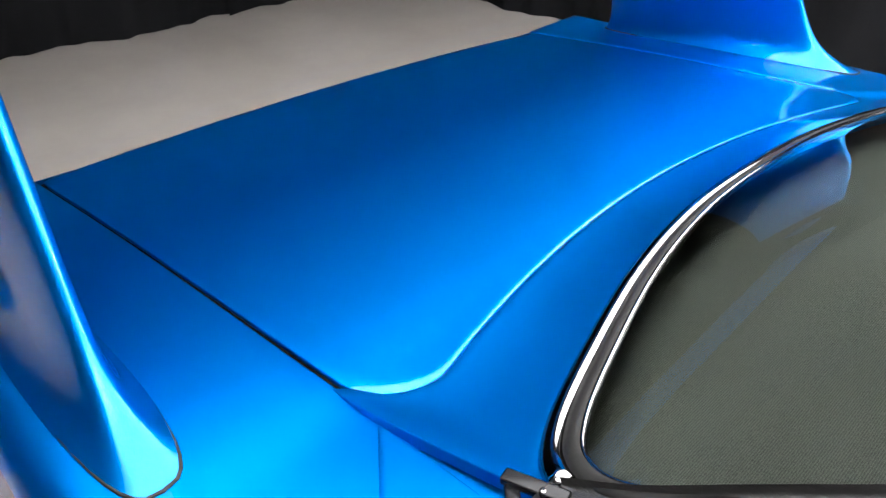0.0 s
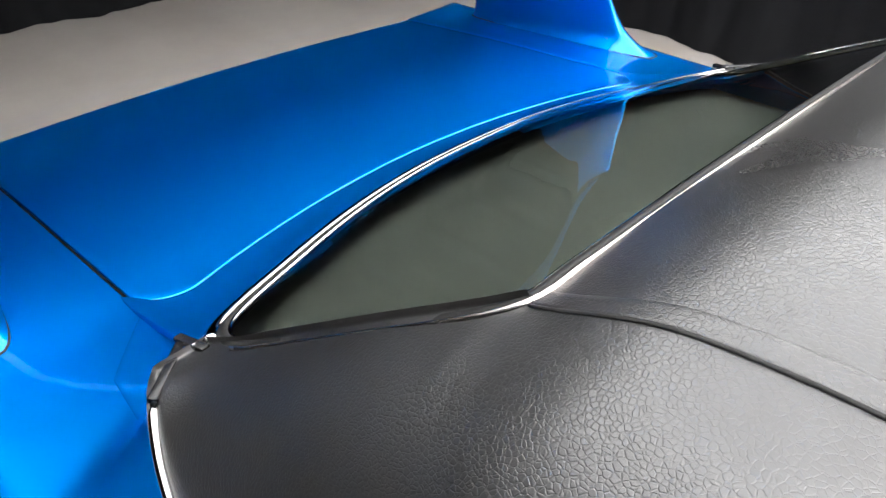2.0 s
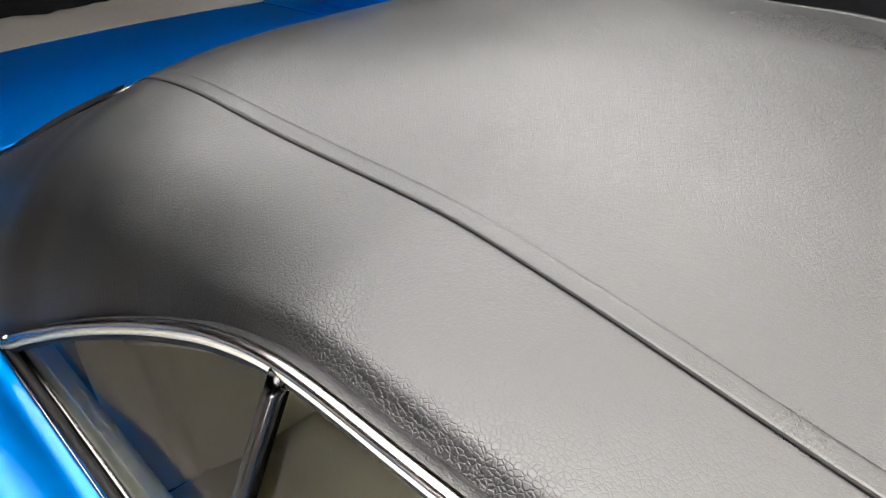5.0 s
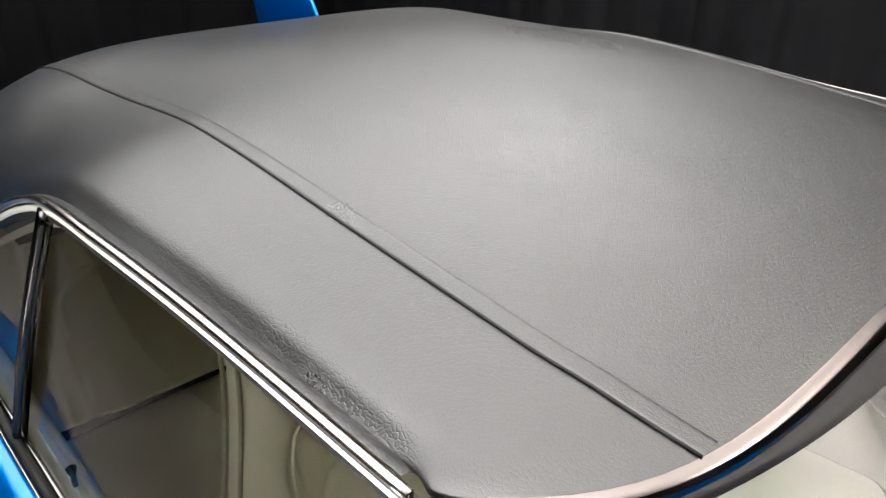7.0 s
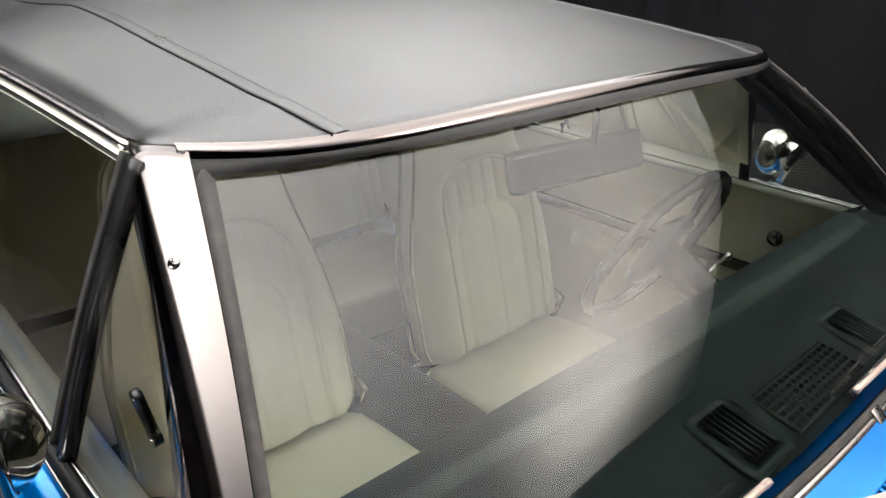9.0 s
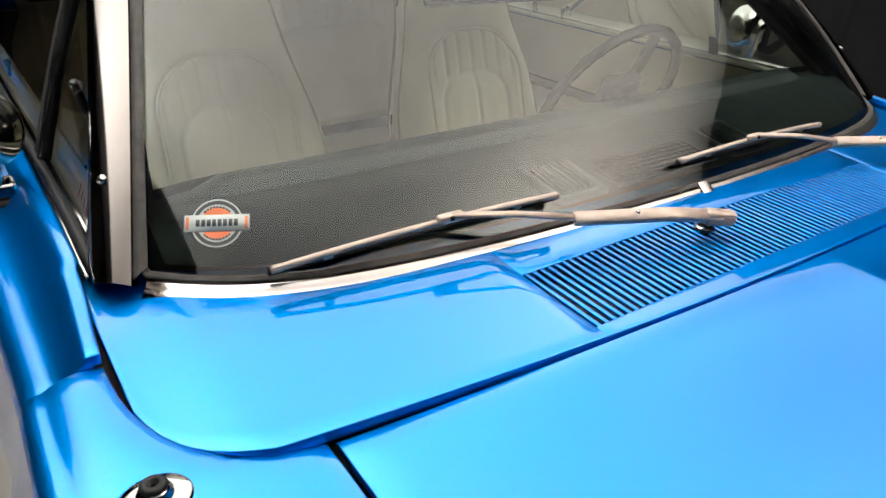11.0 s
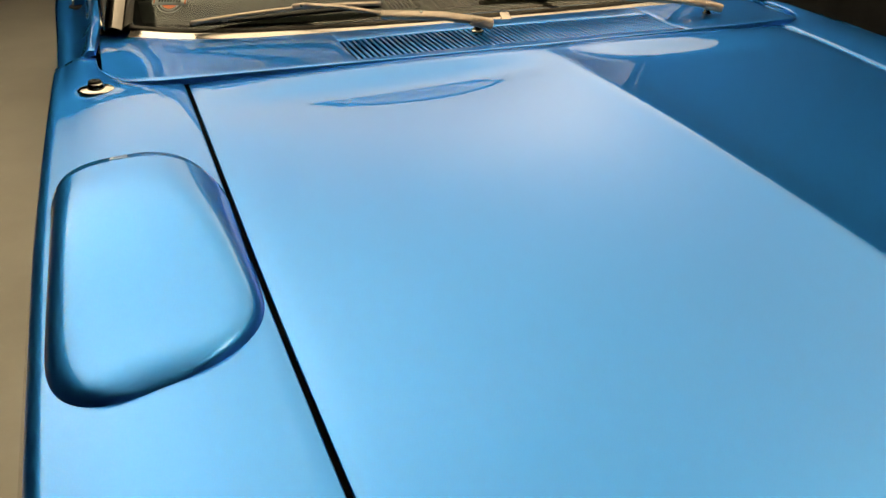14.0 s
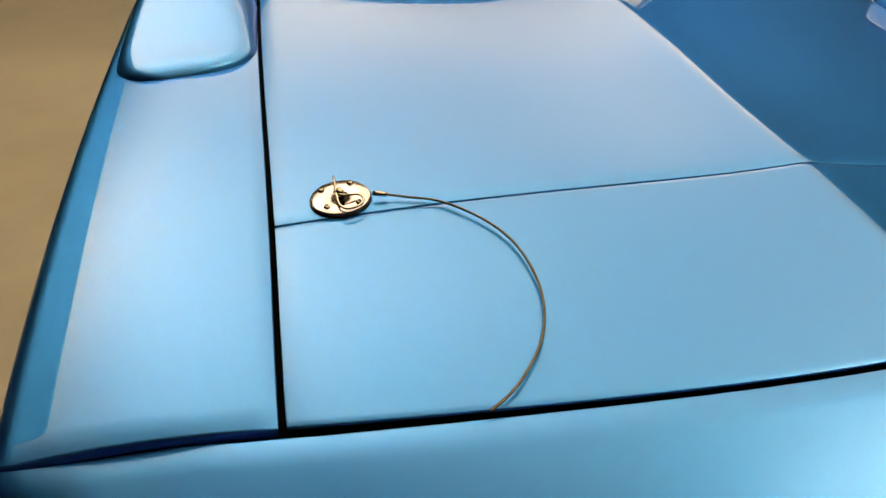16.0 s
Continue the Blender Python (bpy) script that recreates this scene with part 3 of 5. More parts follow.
cowl = part("cowl_panel", cowl_pieces(), PAINT, car, "blue cowl panel below the windshield")
# black sheet just under the slots, standing for the shade inside the intake
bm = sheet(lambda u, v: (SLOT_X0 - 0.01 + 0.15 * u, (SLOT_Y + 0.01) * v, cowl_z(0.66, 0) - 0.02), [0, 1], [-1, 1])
part("intake_floor", bm, BLACK_METAL, cowl, "black sheet painting in the shade below the intake slots")
COUNT = 64
PITCH = 2 * SLOT_Y / COUNT
bar = box(SLOT_X1 - SLOT_X0 - 0.002, PITCH * 0.5, 0.004, None, 0.0012)
bar_mesh = bpy.data.meshes.new("intake_slat")
bar.to_mesh(bar_mesh)
bar.free()
bar_mesh.materials.append(PAINT)
bar_mesh.polygons.foreach_set("use_smooth", [True] * len(bar_mesh.polygons))
xm = (SLOT_X0 + SLOT_X1 - 0.006) / 2
for k in range(COUNT):
    y = -SLOT_Y + PITCH * (k + 0.5)
    slat = new("intake_slat", bar_mesh)
    slat.parent = cowl
    tilt = math.degrees(math.atan2(cowl_z(SLOT_X0, y) - cowl_z(SLOT_X1, y), SLOT_X1 - SLOT_X0))
    slat.matrix_local = pose(xm, y, cowl_z(xm, y) - 0.0015, 0, tilt, 0)


# ---------------------------------------------------------------- windshield and its frame
def glass_at(u, v):
    """u across from -1 to 1, v from the cowl up to the roof."""
    yb, yt = 0.767 * u, 0.633 * u
    a = Vector((base_x(yb) - 0.004, yb, 0.987))
    b = Vector((head_x(yt), yt, 1.31 + 0.02 * (1 - u * u)))
    p = a.lerp(b, v)
    n = Vector((0.36, 0.1 * u, 0.42)).normalized()
    return p + n * 0.022 * math.sin(math.pi * v)


pane = part("windshield", upward(sheet(glass_at, steps(-1, 1, 60), steps(0, 1, 24))), GLASS, car, "large curved tinted windshield with broad reflections", keep=True)
pane.visible_shadow = False
rim = [glass_at(-0.995, v) for v in steps(1.0, 0.03, 24)] + [glass_at(u, 0.0) for u in steps(-0.985, 0.985, 50)] + [glass_at(0.995, v) for v in steps(0.03, 1.0, 24)]
rim = [Vector(p) for p in rim]
out_up = [Vector((0.65, 0.12 * p.y, 0.75)) for p in rim]
part("windshield_seal", sweep(rim, [(a * 0.5, b) for a, b in ((-0.010, -0.004), (0.010, -0.004), (0.010, 0.003), (0.005, 0.0055), (0.001, 0.003), (-0.004, 0.005), (-0.010, 0.002))], ups=out_up), WORN_RUBBER, pane, "weathered black rubber seal round the glass")


def glass_out(u, v, o=0.0, h=0.0):
    """A point beside the glass's rim: o further out, h above."""
    p = Vector(glass_at(u, v))
    n = Vector((0.36, 0.1 * u, 0.42)).normalized()
    down = (Vector(glass_at(u, 0.02)) - Vector(glass_at(u, 0.98))).normalized()
    return p + down * (o if v < 0.5 else -o) + n * h


low = [glass_out(u, 0.0, 0.012) for u in steps(-0.985, 0.985, 60)]
part("lower_windshield_trim", sweep(low, [(-0.006, -0.006), (0.021, -0.008), (0.0225, -0.001), (0.018, 0.0035), (0.008, 0.0038), (0.004, 0.0028), (-0.002, 0.0055), (-0.008, 0.002)], up=(0.65, 0, 0.75)), BRUSHED, car, "bright stainless strip along the base of the windshield")
joint = glass_out(0.03, 0.0, 0.012)
part("trim_clip", box(0.036, 0.024, 0.003, Matrix.Translation(joint + Vector((0.007, 0, 0.0015))) @ pose(0, 0, 0, 0, 40, 0), 0.001), BRUSHED, car)


def header_at(u, v):
    """The bright strip between the glass and the vinyl, over the windshield."""
    yr = 0.628 * u
    a = Vector((roof_front(yr), yr, roof_z(roof_front(yr), yr)))
    lip = a + Vector((0.019 - 0.007 * min(1.0, (yr / 0.5) ** 2), 0.002 * u, -0.0135))
    if v <= 0.62:
        return a.lerp(lip, v / 0.62) + Vector((0.7, 0, 0.7)) * 0.0035 * math.sin(math.pi * max(0.0, v) / 0.62)
    low = glass_out(u, 1.0, -0.001, 0.004)
    f = (v - 0.62) / 0.38
    return lip.lerp(low, f) + Vector((0.6, 0, 0.5)) * 0.0035 * math.sin(math.pi * f)


hd = part("header_trim", sheet(header_at, steps(-1.02, 1.02, 60), steps(-0.03, 0.62, 12)), TRIM, car, "polished strip over the windshield")
part("header_seal", sheet(header_at, steps(-1.02, 1.02, 60), [0.621, 0.68, 0.75, 0.82, 0.9, 1.0]), RUBBER, hd, "black rubber seal under the header strip")


def pillar(sign):
    """The bright cover of the windshield pillar: a lip beside the glass, a broad face and a rolled outer side."""
    top = [(0.043, 0.626, 1.325), (0.0505, 0.633, 1.336), (0.034, 0.646, 1.3365), (0.016, 0.659, 1.335), (0.004, 0.667, 1.332), (-0.003, 0.672, 1.3275), (-0.009, 0.675, 1.319), (-0.014, 0.674, 1.308), (-0.018, 0.668, 1.298)]
    low = [(0.43, 0.769, 0.979), (0.4376, 0.7768, 0.9855), (0.4345, 0.782, 0.9865), (0.43, 0.788, 0.987), (0.424, 0.795, 0.986), (0.415, 0.803, 0.984), (0.402, 0.809, 0.981), (0.385, 0.812, 0.976), (0.35, 0.81, 0.966)]
    bm = bmesh.new()
    rows = []
    for k in range(33):
        t = k / 32
        line = [Vector(a).lerp(Vector(b), t) + Vector((0.30, 0.0, 0.36)) * 0.05 * math.sin(math.pi * t) for a, b in zip(top, low)]
        bow = 0.0035 + 0.003 * t
        line = [p + Vector((0.35, 0.66, 0.65)) * bow * (math.sin(math.pi * (i - 1) / 6) if 0 < i < 7 else 0.0) for i, p in enumerate(line)]
        edge = [(p.x, -sign * p.y, p.z) for p in spline(line[1:], 3)]
        rows.append(([bm.verts.new((line[0].x, -sign * line[0].y, line[0].z)), bm.verts.new(edge[0])], [bm.verts.new(p) for p in edge]))
    for a, b in zip(rows, rows[1:]):
        for p, q in zip(a, b):
            for j in range(len(p) - 1):
                bm.faces.new((p[j], p[j + 1], q[j + 1], q[j]))
    cap = rows[0][1]
    bm.faces.new(cap)
    return bm


def pillar_point(sign, t, k=0.45):
    a = Vector((0.0505, 0.633, 1.336)).lerp(Vector((0.4376, 0.7768, 0.9855)), t)
    b = Vector((-0.001, 0.670, 1.3295)).lerp(Vector((0.387, 0.812, 0.977)), t)
    p = a.lerp(b, k) + Vector((0.30, 0.0, 0.36)) * 0.05 * math.sin(math.pi * t)
    return Vector((p.x, -sign * p.y, p.z))


def screw(at, axis, r, parent, name="screw"):
    q = Vector(axis).normalized().to_track_quat("Z", "Y").to_matrix().to_4x4()
    m = Matrix.Translation(at) @ q
    bm = lathe([(r, 0), (r, r * 0.2), (r * 0.85, r * 0.5), (r * 0.5, r * 0.72), (r * 0.05, r * 0.8)], 18, m)
    ob = part(name, bm, CHROME, parent, "small chrome cross-head screw")
    for a in (0, 90):
        part("screw_slot", box(r * 1.05, r * 0.2, r * 0.2, m @ pose(0, 0, r * 0.72, 0, 0, a), 0), BLACK_METAL, ob)
    return ob


for s in (1, -1):
    pl = part("pillar_cover", pillar(s), TRIM, car, "bright stainless windshield pillar cover with a rolled outer side")
    fill = bmesh.new()
    rows = []
    for t in steps(0.01, 0.985, 24):
        a = pillar_point(s, t, 0.0) - Vector((0.002, 0, 0.006))
        b = Vector(glass_at(-s * 0.985, 1 - t)) + Vector((0.002, 0, 0.003))
        c = a.lerp(b, 0.5) + Vector((0.6, 0, 0.75)) * 0.004
        rows.append([fill.verts.new(p) for p in spline([a, c, b], 4)])
    for a, b in zip(rows, rows[1:]):
        for j in range(len(a) - 1):
            fill.faces.new((a[j], a[j + 1], b[j + 1], b[j]))
    part("pillar_seal", upward(fill), WORN_RUBBER, pl, "weathered rubber between pillar cover and glass")
    for at, axis in (((0.139, 0.697, 1.2565), (0.36, 0.55, 0.76)), ((0.344, 0.771, 1.077), (0.41, 0.65, 0.63))):
        screw(Vector((at[0], -s * at[1], at[2])), (axis[0], -s * axis[1], axis[2]), 0.0062, pl)


# ---------------------------------------------------------------- vinyl roof
def roof_sheet():
    bm = bmesh.new()
    ts = sorted(set([round(q, 4) for q in steps(-0.9, 0.9, 60)] + [q * f for f in (-1, 1) for q in (0.925, 0.945, 0.96, 0.972, 0.982, 0.99, 0.996, 1.0)]))
    back = -1.395
    def main(u, t):
        yf = t * 0.67
        xf = roof_front(yf)
        x = xf + (back - xf) * u
        y = t * (curve_at(RAIL, x)[0] - gutter(x))
        return x, y, roof_z(x, y) - 0.010 * smooth(0.965, 1.0, abs(t)) * smooth(-1.3, -1.2, x) * smooth(0.0, -0.06, x)
    sheet(main, steps(0, 1, 72), ts, bm)
    inner = ((-1.80, 0.645), (-1.75, 0.632), (-1.68, 0.608), (-1.55, 0.563), (-1.45, 0.522), (-1.42, 0.507), (-1.395, 0.49))
    w0 = curve_at(RAIL, back)[0]
    kept = [t for t in ts if t * w0 >= 0.485]
    i0 = kept[0] * w0
    shares = [(t * w0 - i0) / (w0 - i0) for t in kept]
    for s in (-1, 1):
        def sail(u, t):
            x = back + (-1.79 - back) * u
            w = curve_at(RAIL, x)[0]
            i = i0 if u == 0 else min(curve_at(inner, x), w - 0.01)
            y = i + (w - i) * t
            return x, s * y, roof_z(x, y)
        sheet(sail, steps(0, 1, 34), shares, bm)
    bmesh.ops.remove_doubles(bm, verts=bm.verts, dist=0.0004)
    return flanged(bm, 0.01, 0.003)


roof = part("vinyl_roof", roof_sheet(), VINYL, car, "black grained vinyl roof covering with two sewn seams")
SEAM = ((-1.42, 0.503), (-1.3, 0.51), (-1.15, 0.508), (-0.8, 0.502), (-0.55, 0.508), (-0.3, 0.513), (-0.05, 0.513), (0.05, 0.507), (0.125, 0.498))


def seam_line(sign, off, lift, n=80):
    out = []
    for x in steps(-1.4, roof_front(0.5), n):
        y = curve_at(SEAM, x) - off
        out.append(Vector((x, -sign * y, roof_z(x, y) + lift)))
    return out


for s in (1, -1):
    a = [seam_line(s, o, l) for o, l in ((0.0, -0.0006), (0.0006, 0.0013), (0.004, 0.0016), (0.016, 0.0014), (0.0205, 0.0009), (0.023, -0.0005))]
    bm = bmesh.new()
    rows = [[bm.verts.new(p) for p in line] for line in a]
    for p, q in zip(rows, rows[1:]):
        for j in range(len(p) - 1):
            bm.faces.new((p[j], p[j + 1], q[j + 1], q[j]))
    part("roof_seam", upward(bm), VINYL, roof, "raised lapped seam in the vinyl")
    part("seam_groove", sweep(seam_line(s, -0.001, 0.0007), round_profile(0.0019, 6)), RUBBER, roof)


def rail_point(x, sign, out=0.0, up=0.0):
    w, z = curve_at(RAIL, x)
    return Vector((x, -sign * (w + out), z + up))


for s in (1, -1):
    xs = steps(-0.005, -1.336, 90)
    lining = bmesh.new()
    rows = []
    for x in steps(-0.02, -1.3, 90):
        w, z = curve_at(RAIL, x)
        rows.append([lining.verts.new((x, -s * (w - gutter(x) * f + o), z + h)) for f, o, h in ((1.0, -0.003, -0.011), (0.8, 0.0, -0.004), (0.4, 0.0, 0.001), (0.0, -0.001, 0.0025))])
    for a, b in zip(rows, rows[1:]):
        for j in range(3):
            lining.faces.new((a[j], a[j + 1], b[j + 1], b[j]))
    part("gutter_lining", upward(lining), VINYL, roof, "strip of vinyl lining the gutter beside the drip rail")
    rail = part("drip_rail", sweep([rail_point(x, s, 0.004, -0.001) for x in xs], [(-s * a, b) for a, b in ((-0.004, 0.0025), (0.0, 0.0042), (0.0048, 0.0024), (0.0056, -0.003), (0.003, -0.006), (-0.004, -0.006))]), BRUSHED, car, "polished drip rail along the roof's edge")
    part("rail_flange", sweep([rail_point(x, s, 0.0015, -0.0155) for x in xs], [(-s * a, b) for a, b in ((-0.004, 0.003), (0.003, 0.0045), (0.0045, -0.001), (0.002, -0.0045), (-0.004, -0.004))]), IVORY, rail, "ivory lower edge of the drip rail")
    part("rail_seal", sweep([rail_point(x, s, -0.002, -0.024) for x in xs], round_profile(0.0065, 8)), RUBBER, rail, "black rubber weatherstrip")
    curl = [rail_point(-1.27, s, 0.005, 0.001), rail_point(-1.31, s, 0.005, 0.001), rail_point(-1.335, s, 0.008, 0.003), rail_point(-1.352, s, 0.012, -0.004), rail_point(-1.356, s, 0.014, -0.018)]
    part("rail_end_cap", sweep(spline(curl, 5), [(-0.008, -0.003), (0.008, -0.003), (0.0075, 0.002), (0.0, 0.0042), (-0.0075, 0.002)], up=(-0.3, 0, 1)), CHROME, rail, "curled chrome end of the drip rail")
    # the bright strip between vinyl and quarter panel
    low = [rail_point(x, s, 0.004, -0.002) for x in steps(-1.336, -1.745, 40)]
    part("vinyl_edge_trim", sweep(low, [(s * a, b) for a, b in ((-0.007, -0.004), (-0.006, 0.004), (0.0, 0.007), (0.006, 0.004), (0.007, -0.004))]), CHROME, car, "narrow bright strip along the vinyl's lower edge")


# ---------------------------------------------------------------- rear window
def rear_loop(grow=0.0):
    half = [(-1.4, 0.0, 1.324), (-1.401, 0.25, 1.32), (-1.403, 0.43, 1.312), (-1.422, 0.505, 1.291), (-1.55, 0.56, 1.214), (-1.677, 0.606, 1.137), (-1.745, 0.626, 1.1),
            (-1.79, 0.618, 1.083), (-1.822, 0.58, 1.075), (-1.858, 0.49, 1.071), (-1.908, 0.325, 1.072), (-1.936, 0.16, 1.074), (-1.942, 0.0, 1.075)]
    left = [(x, y, z) for x, y, z in half[-2:0:-1]]
    pts = [Vector((x, -y, z)) for x, y, z in half] + [Vector((x, y, z)) for x, y, z in left]
    loop = spline(pts, 6, True)
    if grow:
        c = Vector((-1.67, 0, 1.19))
        n = len(loop)
        moved = []
        for i, p in enumerate(loop):
            t = (loop[(i + 1) % n] - loop[i - 1]).normalized()
            o = t.cross(Vector((-0.5, 0, 0.85))).normalized()
            if o.dot(p - c) < 0:
                o.negate()
            moved.append(p + o * grow)
        return moved
    return loop


def rear_sheet():
    loop = rear_loop(0.004)
    bm = bmesh.new()
    c = Vector((-1.67, 0, 1.2))
    n = Vector((-0.5, 0, 0.85)).normalized()
    last = None
    mid = bm.verts.new(c + n * 0.036)
    for r in range(1, 19):
        s = r / 18
        ring = [bm.verts.new(c.lerp(p, s) + n * 0.036 * (1 - s * s)) for p in loop]
        k = len(ring)
        for i in range(k):
            j = (i + 1) % k
            bm.faces.new((mid, ring[i], ring[j]) if last is None else (last[i], ring[i], ring[j], last[j]))
        last = ring
    return bm


back = part("rear_window", upward(rear_sheet()), REAR_GLASS, car, "bowed rear window with grey interior behind it", keep=True)
back.visible_shadow = False
UPB = (-0.5, 0, 0.85)
loop = rear_loop(0.012)
part("rear_window_seal", sweep(rear_loop(0.0), [(-0.008, -0.006), (0.008, -0.006), (0.008, 0.003), (0.0, 0.005), (-0.008, 0.003)], closed=True, up=UPB), RUBBER, back, "black rubber channel round the rear glass")
broad = [(-0.010, -0.006), (0.010, -0.006), (0.0115, 0.0), (0.007, 0.0055), (0.0, 0.007), (-0.007, 0.0045), (-0.011, -0.001)]
lower = [p for p in rear_loop(0.019) if p.x < -1.79]
part("rear_window_trim", sweep(lower, broad, up=UPB), CHROME, back, "broad polished moulding round the rear glass")
ring_line = rear_loop(0.013)
first = next(i for i, p in enumerate(ring_line) if p.x < -1.73)
last = max(i for i, p in enumerate(ring_line) if p.x < -1.73)
upper = ring_line[last:] + ring_line[:first + 1]
part("rear_window_trim", sweep(upper, [(0.24 * a, 0.6 * b) for a, b in broad], up=UPB), BRUSHED, back, "narrow bright moulding over the rear glass")
part("rear_window_bead", sweep(rear_loop(-0.008), [(-0.003, -0.003), (0.003, -0.003), (0.003, 0.002), (0.0, 0.004), (-0.003, 0.002)], closed=True, up=UPB), CHROME, back, "thin bright inner bead")
SHELF_REAR = ((0.0, -1.962), (0.16, -1.956), (0.325, -1.928), (0.49, -1.88), (0.58, -1.842), (0.64, -1.8))


def shelf_at(u, v):
    y = 0.635 * v
    x = curve_at(SHELF_REAR, abs(y)) * (1 - u) - 1.22 * u
    return x, y, 1.034 + 0.02 * (x + 1.9)


bm = upward(sheet(shelf_at, steps(0, 1, 16), steps(-1, 1, 24)))
part("parcel_shelf", bm, SHELF, car, "grey woven cloth parcel shelf below the rear window")


# ---------------------------------------------------------------- rear deck
def lid_front(y):
    t = min(1, abs(y) / 0.6)
    return -2.085 + 0.1 * t * t


def lid_side(x):
    return 0.64 + 0.028 * (-2.05 - x) / 0.83


def lid_outline():
    """One half from the rear corner to the middle of the front edge, then its mirror image."""
    half = [(-2.905 + 0.012 * (y / 0.66) ** 2, y) for y in steps(0.0, 0.655, 26)]
    half += [(x, lid_side(x)) for x in steps(-2.885, -2.078, 28)]
    r = 0.078
    half += [(-2.0755 + r * math.sin(a), lid_side(-2.08) - r * (1 - math.cos(a))) for a in steps(0.12, math.pi / 2 - 0.05, 12)]
    half += [(lid_front(y), y) for y in steps(0.548, 0.0, 22)]
    return half + [(x, -y) for x, y in half[-2:0:-1]]


part("deck_lid", flanged(fan(lid_outline(), deck_z, (-2.47, 0.0), 30), 0.006), PAINT, car, "smooth blue trunk lid with a dark gap round it")


def outline_x(y):
    """The lid's front edge, with its rounded corners, as seen by the panel ahead of it."""
    a = abs(y)
    if a < 0.562:
        return lid_front(a)
    t = min(1.0, (a - 0.562) / 0.078)
    return -2.0755 + 0.078 * math.sqrt(max(0.0, 1 - t * t))


MOULD = sorted([(-p.y, p.x, p.z) for p in rear_loop(0.028) if p.x < -1.752 and p.y < 0.02])


def plug_at(u, v):
    """From the lid's front gap up to the rear window's moulding."""
    y = 0.652 * v
    x0 = outline_x(min(0.64, abs(y))) + 0.006
    a = min(abs(y), MOULD[-1][0])
    k = 0
    while k < len(MOULD) - 2 and MOULD[k + 1][0] < a:
        k += 1
    (ya, xa, za), (yb, xb, zb) = MOULD[k], MOULD[k + 1]
    f = (a - ya) / max(1e-6, yb - ya)
    x1, z1 = xa + (xb - xa) * f, za + (zb - za) * f - 0.004
    x = x0 + (x1 - x0) * u
    z0 = deck_z(x0, y)
    return x, y, z0 + (z1 - z0) * ((0.5 * u + 0.5 * u * u) * (1 - abs(v) ** 8) + abs(v) ** 8 * u**1.2)


part("rear_plug_panel", flanged(sheet(plug_at, steps(0, 1, 16), steps(-1, 1, 90)), 0.012), PAINT, car, "blue filler panel between trunk lid and rear window")


def quarter_inner(x):
    """The quarter panel's inner edge and its height there."""
    if x < -2.03:
        return lid_side(x) + 0.0105, deck_z(x, 0.655)
    if x < -1.745:
        t = (x + 2.03) / 0.285
        z = deck_z(-2.03, 0.655)
        return 0.6505 + 0.0855 * smooth(0.84, 1, t), z + (1.072 - z) * t**1.2
    w, z = curve_at(RAIL, x) if x < -1.334 else (0.807 - 0.004 * smooth(-1.334, -0.9, x), 1.0)
    return w + 0.006, z - 0.004


def ridge_z(x):
    """The height of the quarter panel's shoulder."""
    return 0.972 - 0.05 * smooth(-2.1, -2.95, x)


def quarter_section(x, v):
    g, z = quarter_inner(x)
    w = 0.93 + 0.012 * smooth(-2.7, -1.2, x)
    zs = ridge_z(x)
    if v < 0.55:
        t = v / 0.55
        s = t - (t - max(0.0, (t - 0.24) / 0.76)) * smooth(-1.36, -1.3, x)
        return g + (w - 0.05 - g) * t, z + (zs - z) * (1 - (1 - s) ** (1 + 0.6 * smooth(-2.0, -1.6, x)))
    if v < 0.75:
        a = (v - 0.55) / 0.2 * math.pi / 2
        return w - 0.05 + 0.05 * math.sin(a), zs - 0.05 * (1 - math.cos(a))
    t = (v - 0.75) / 0.25
    return w + 0.025 * math.sin(math.pi * min(1, t * 1.2)) - 0.06 * t**3, zs - 0.05 - (zs - 0.4) * t


def quarter_top(x, y):
    g, z = quarter_inner(x)
    w = 0.93 + 0.012 * smooth(-2.7, -1.2, x)
    zs = ridge_z(x)
    t = (y - g) / (w - 0.05 - g)
    d = 0.0
    if t > 1:
        a = min(1.0, (y - w + 0.05) / 0.05)
        d = 0.05 * (1 - math.sqrt(max(0, 1 - a * a)))
        t = 1
    return z + (zs - z) * (1 - (1 - max(0.0, t)) ** (1 + 0.6 * smooth(-2.0, -1.6, x))) - d


for s in (1, -1):
    part("quarter_panel", side_panel(quarter_section, -2.91, -0.9, 76, s), PAINT, car, "blue rear quarter panel")
    patch = [(-1.995, 0.652), (-1.89, 0.737), (-1.752, 0.75), (-1.815, 0.668)]
    def lift(x, y):
        g, z = quarter_inner(x)
        return quarter_top(x, y) + 0.0011
    bm = fan([(x, y) for x, y in dense(patch, 0.008)], lift, (-1.86, 0.702), 6)
    for v in bm.verts:
        v.co.y *= -s
    part("filler_seam", flanged(bm, 0.004, 0.0008), PAINT, car, "faint seam of a bonded corner panel")
    bm = box(0.108, 0.012, 0.008, pose(-1.783, -s * 0.699, 1.077, 0, -5, -s * 44), 0.002)
    box(0.055, 0.013, 0.008, pose(-1.803, -s * 0.656, 1.08, 0, -8, s * 14), 0.002, bm)
    br = part("trim_bracket", bm, BLACK_METAL, car, "small black metal trim bracket held by two screws")
    screw(Vector((-1.795, -s * 0.657, 1.0835)), (0, 0, 1), 0.0032, br)
    screw(Vector((-1.766, -s * 0.717, 1.0805)), (0, 0, 1), 0.0032, br)


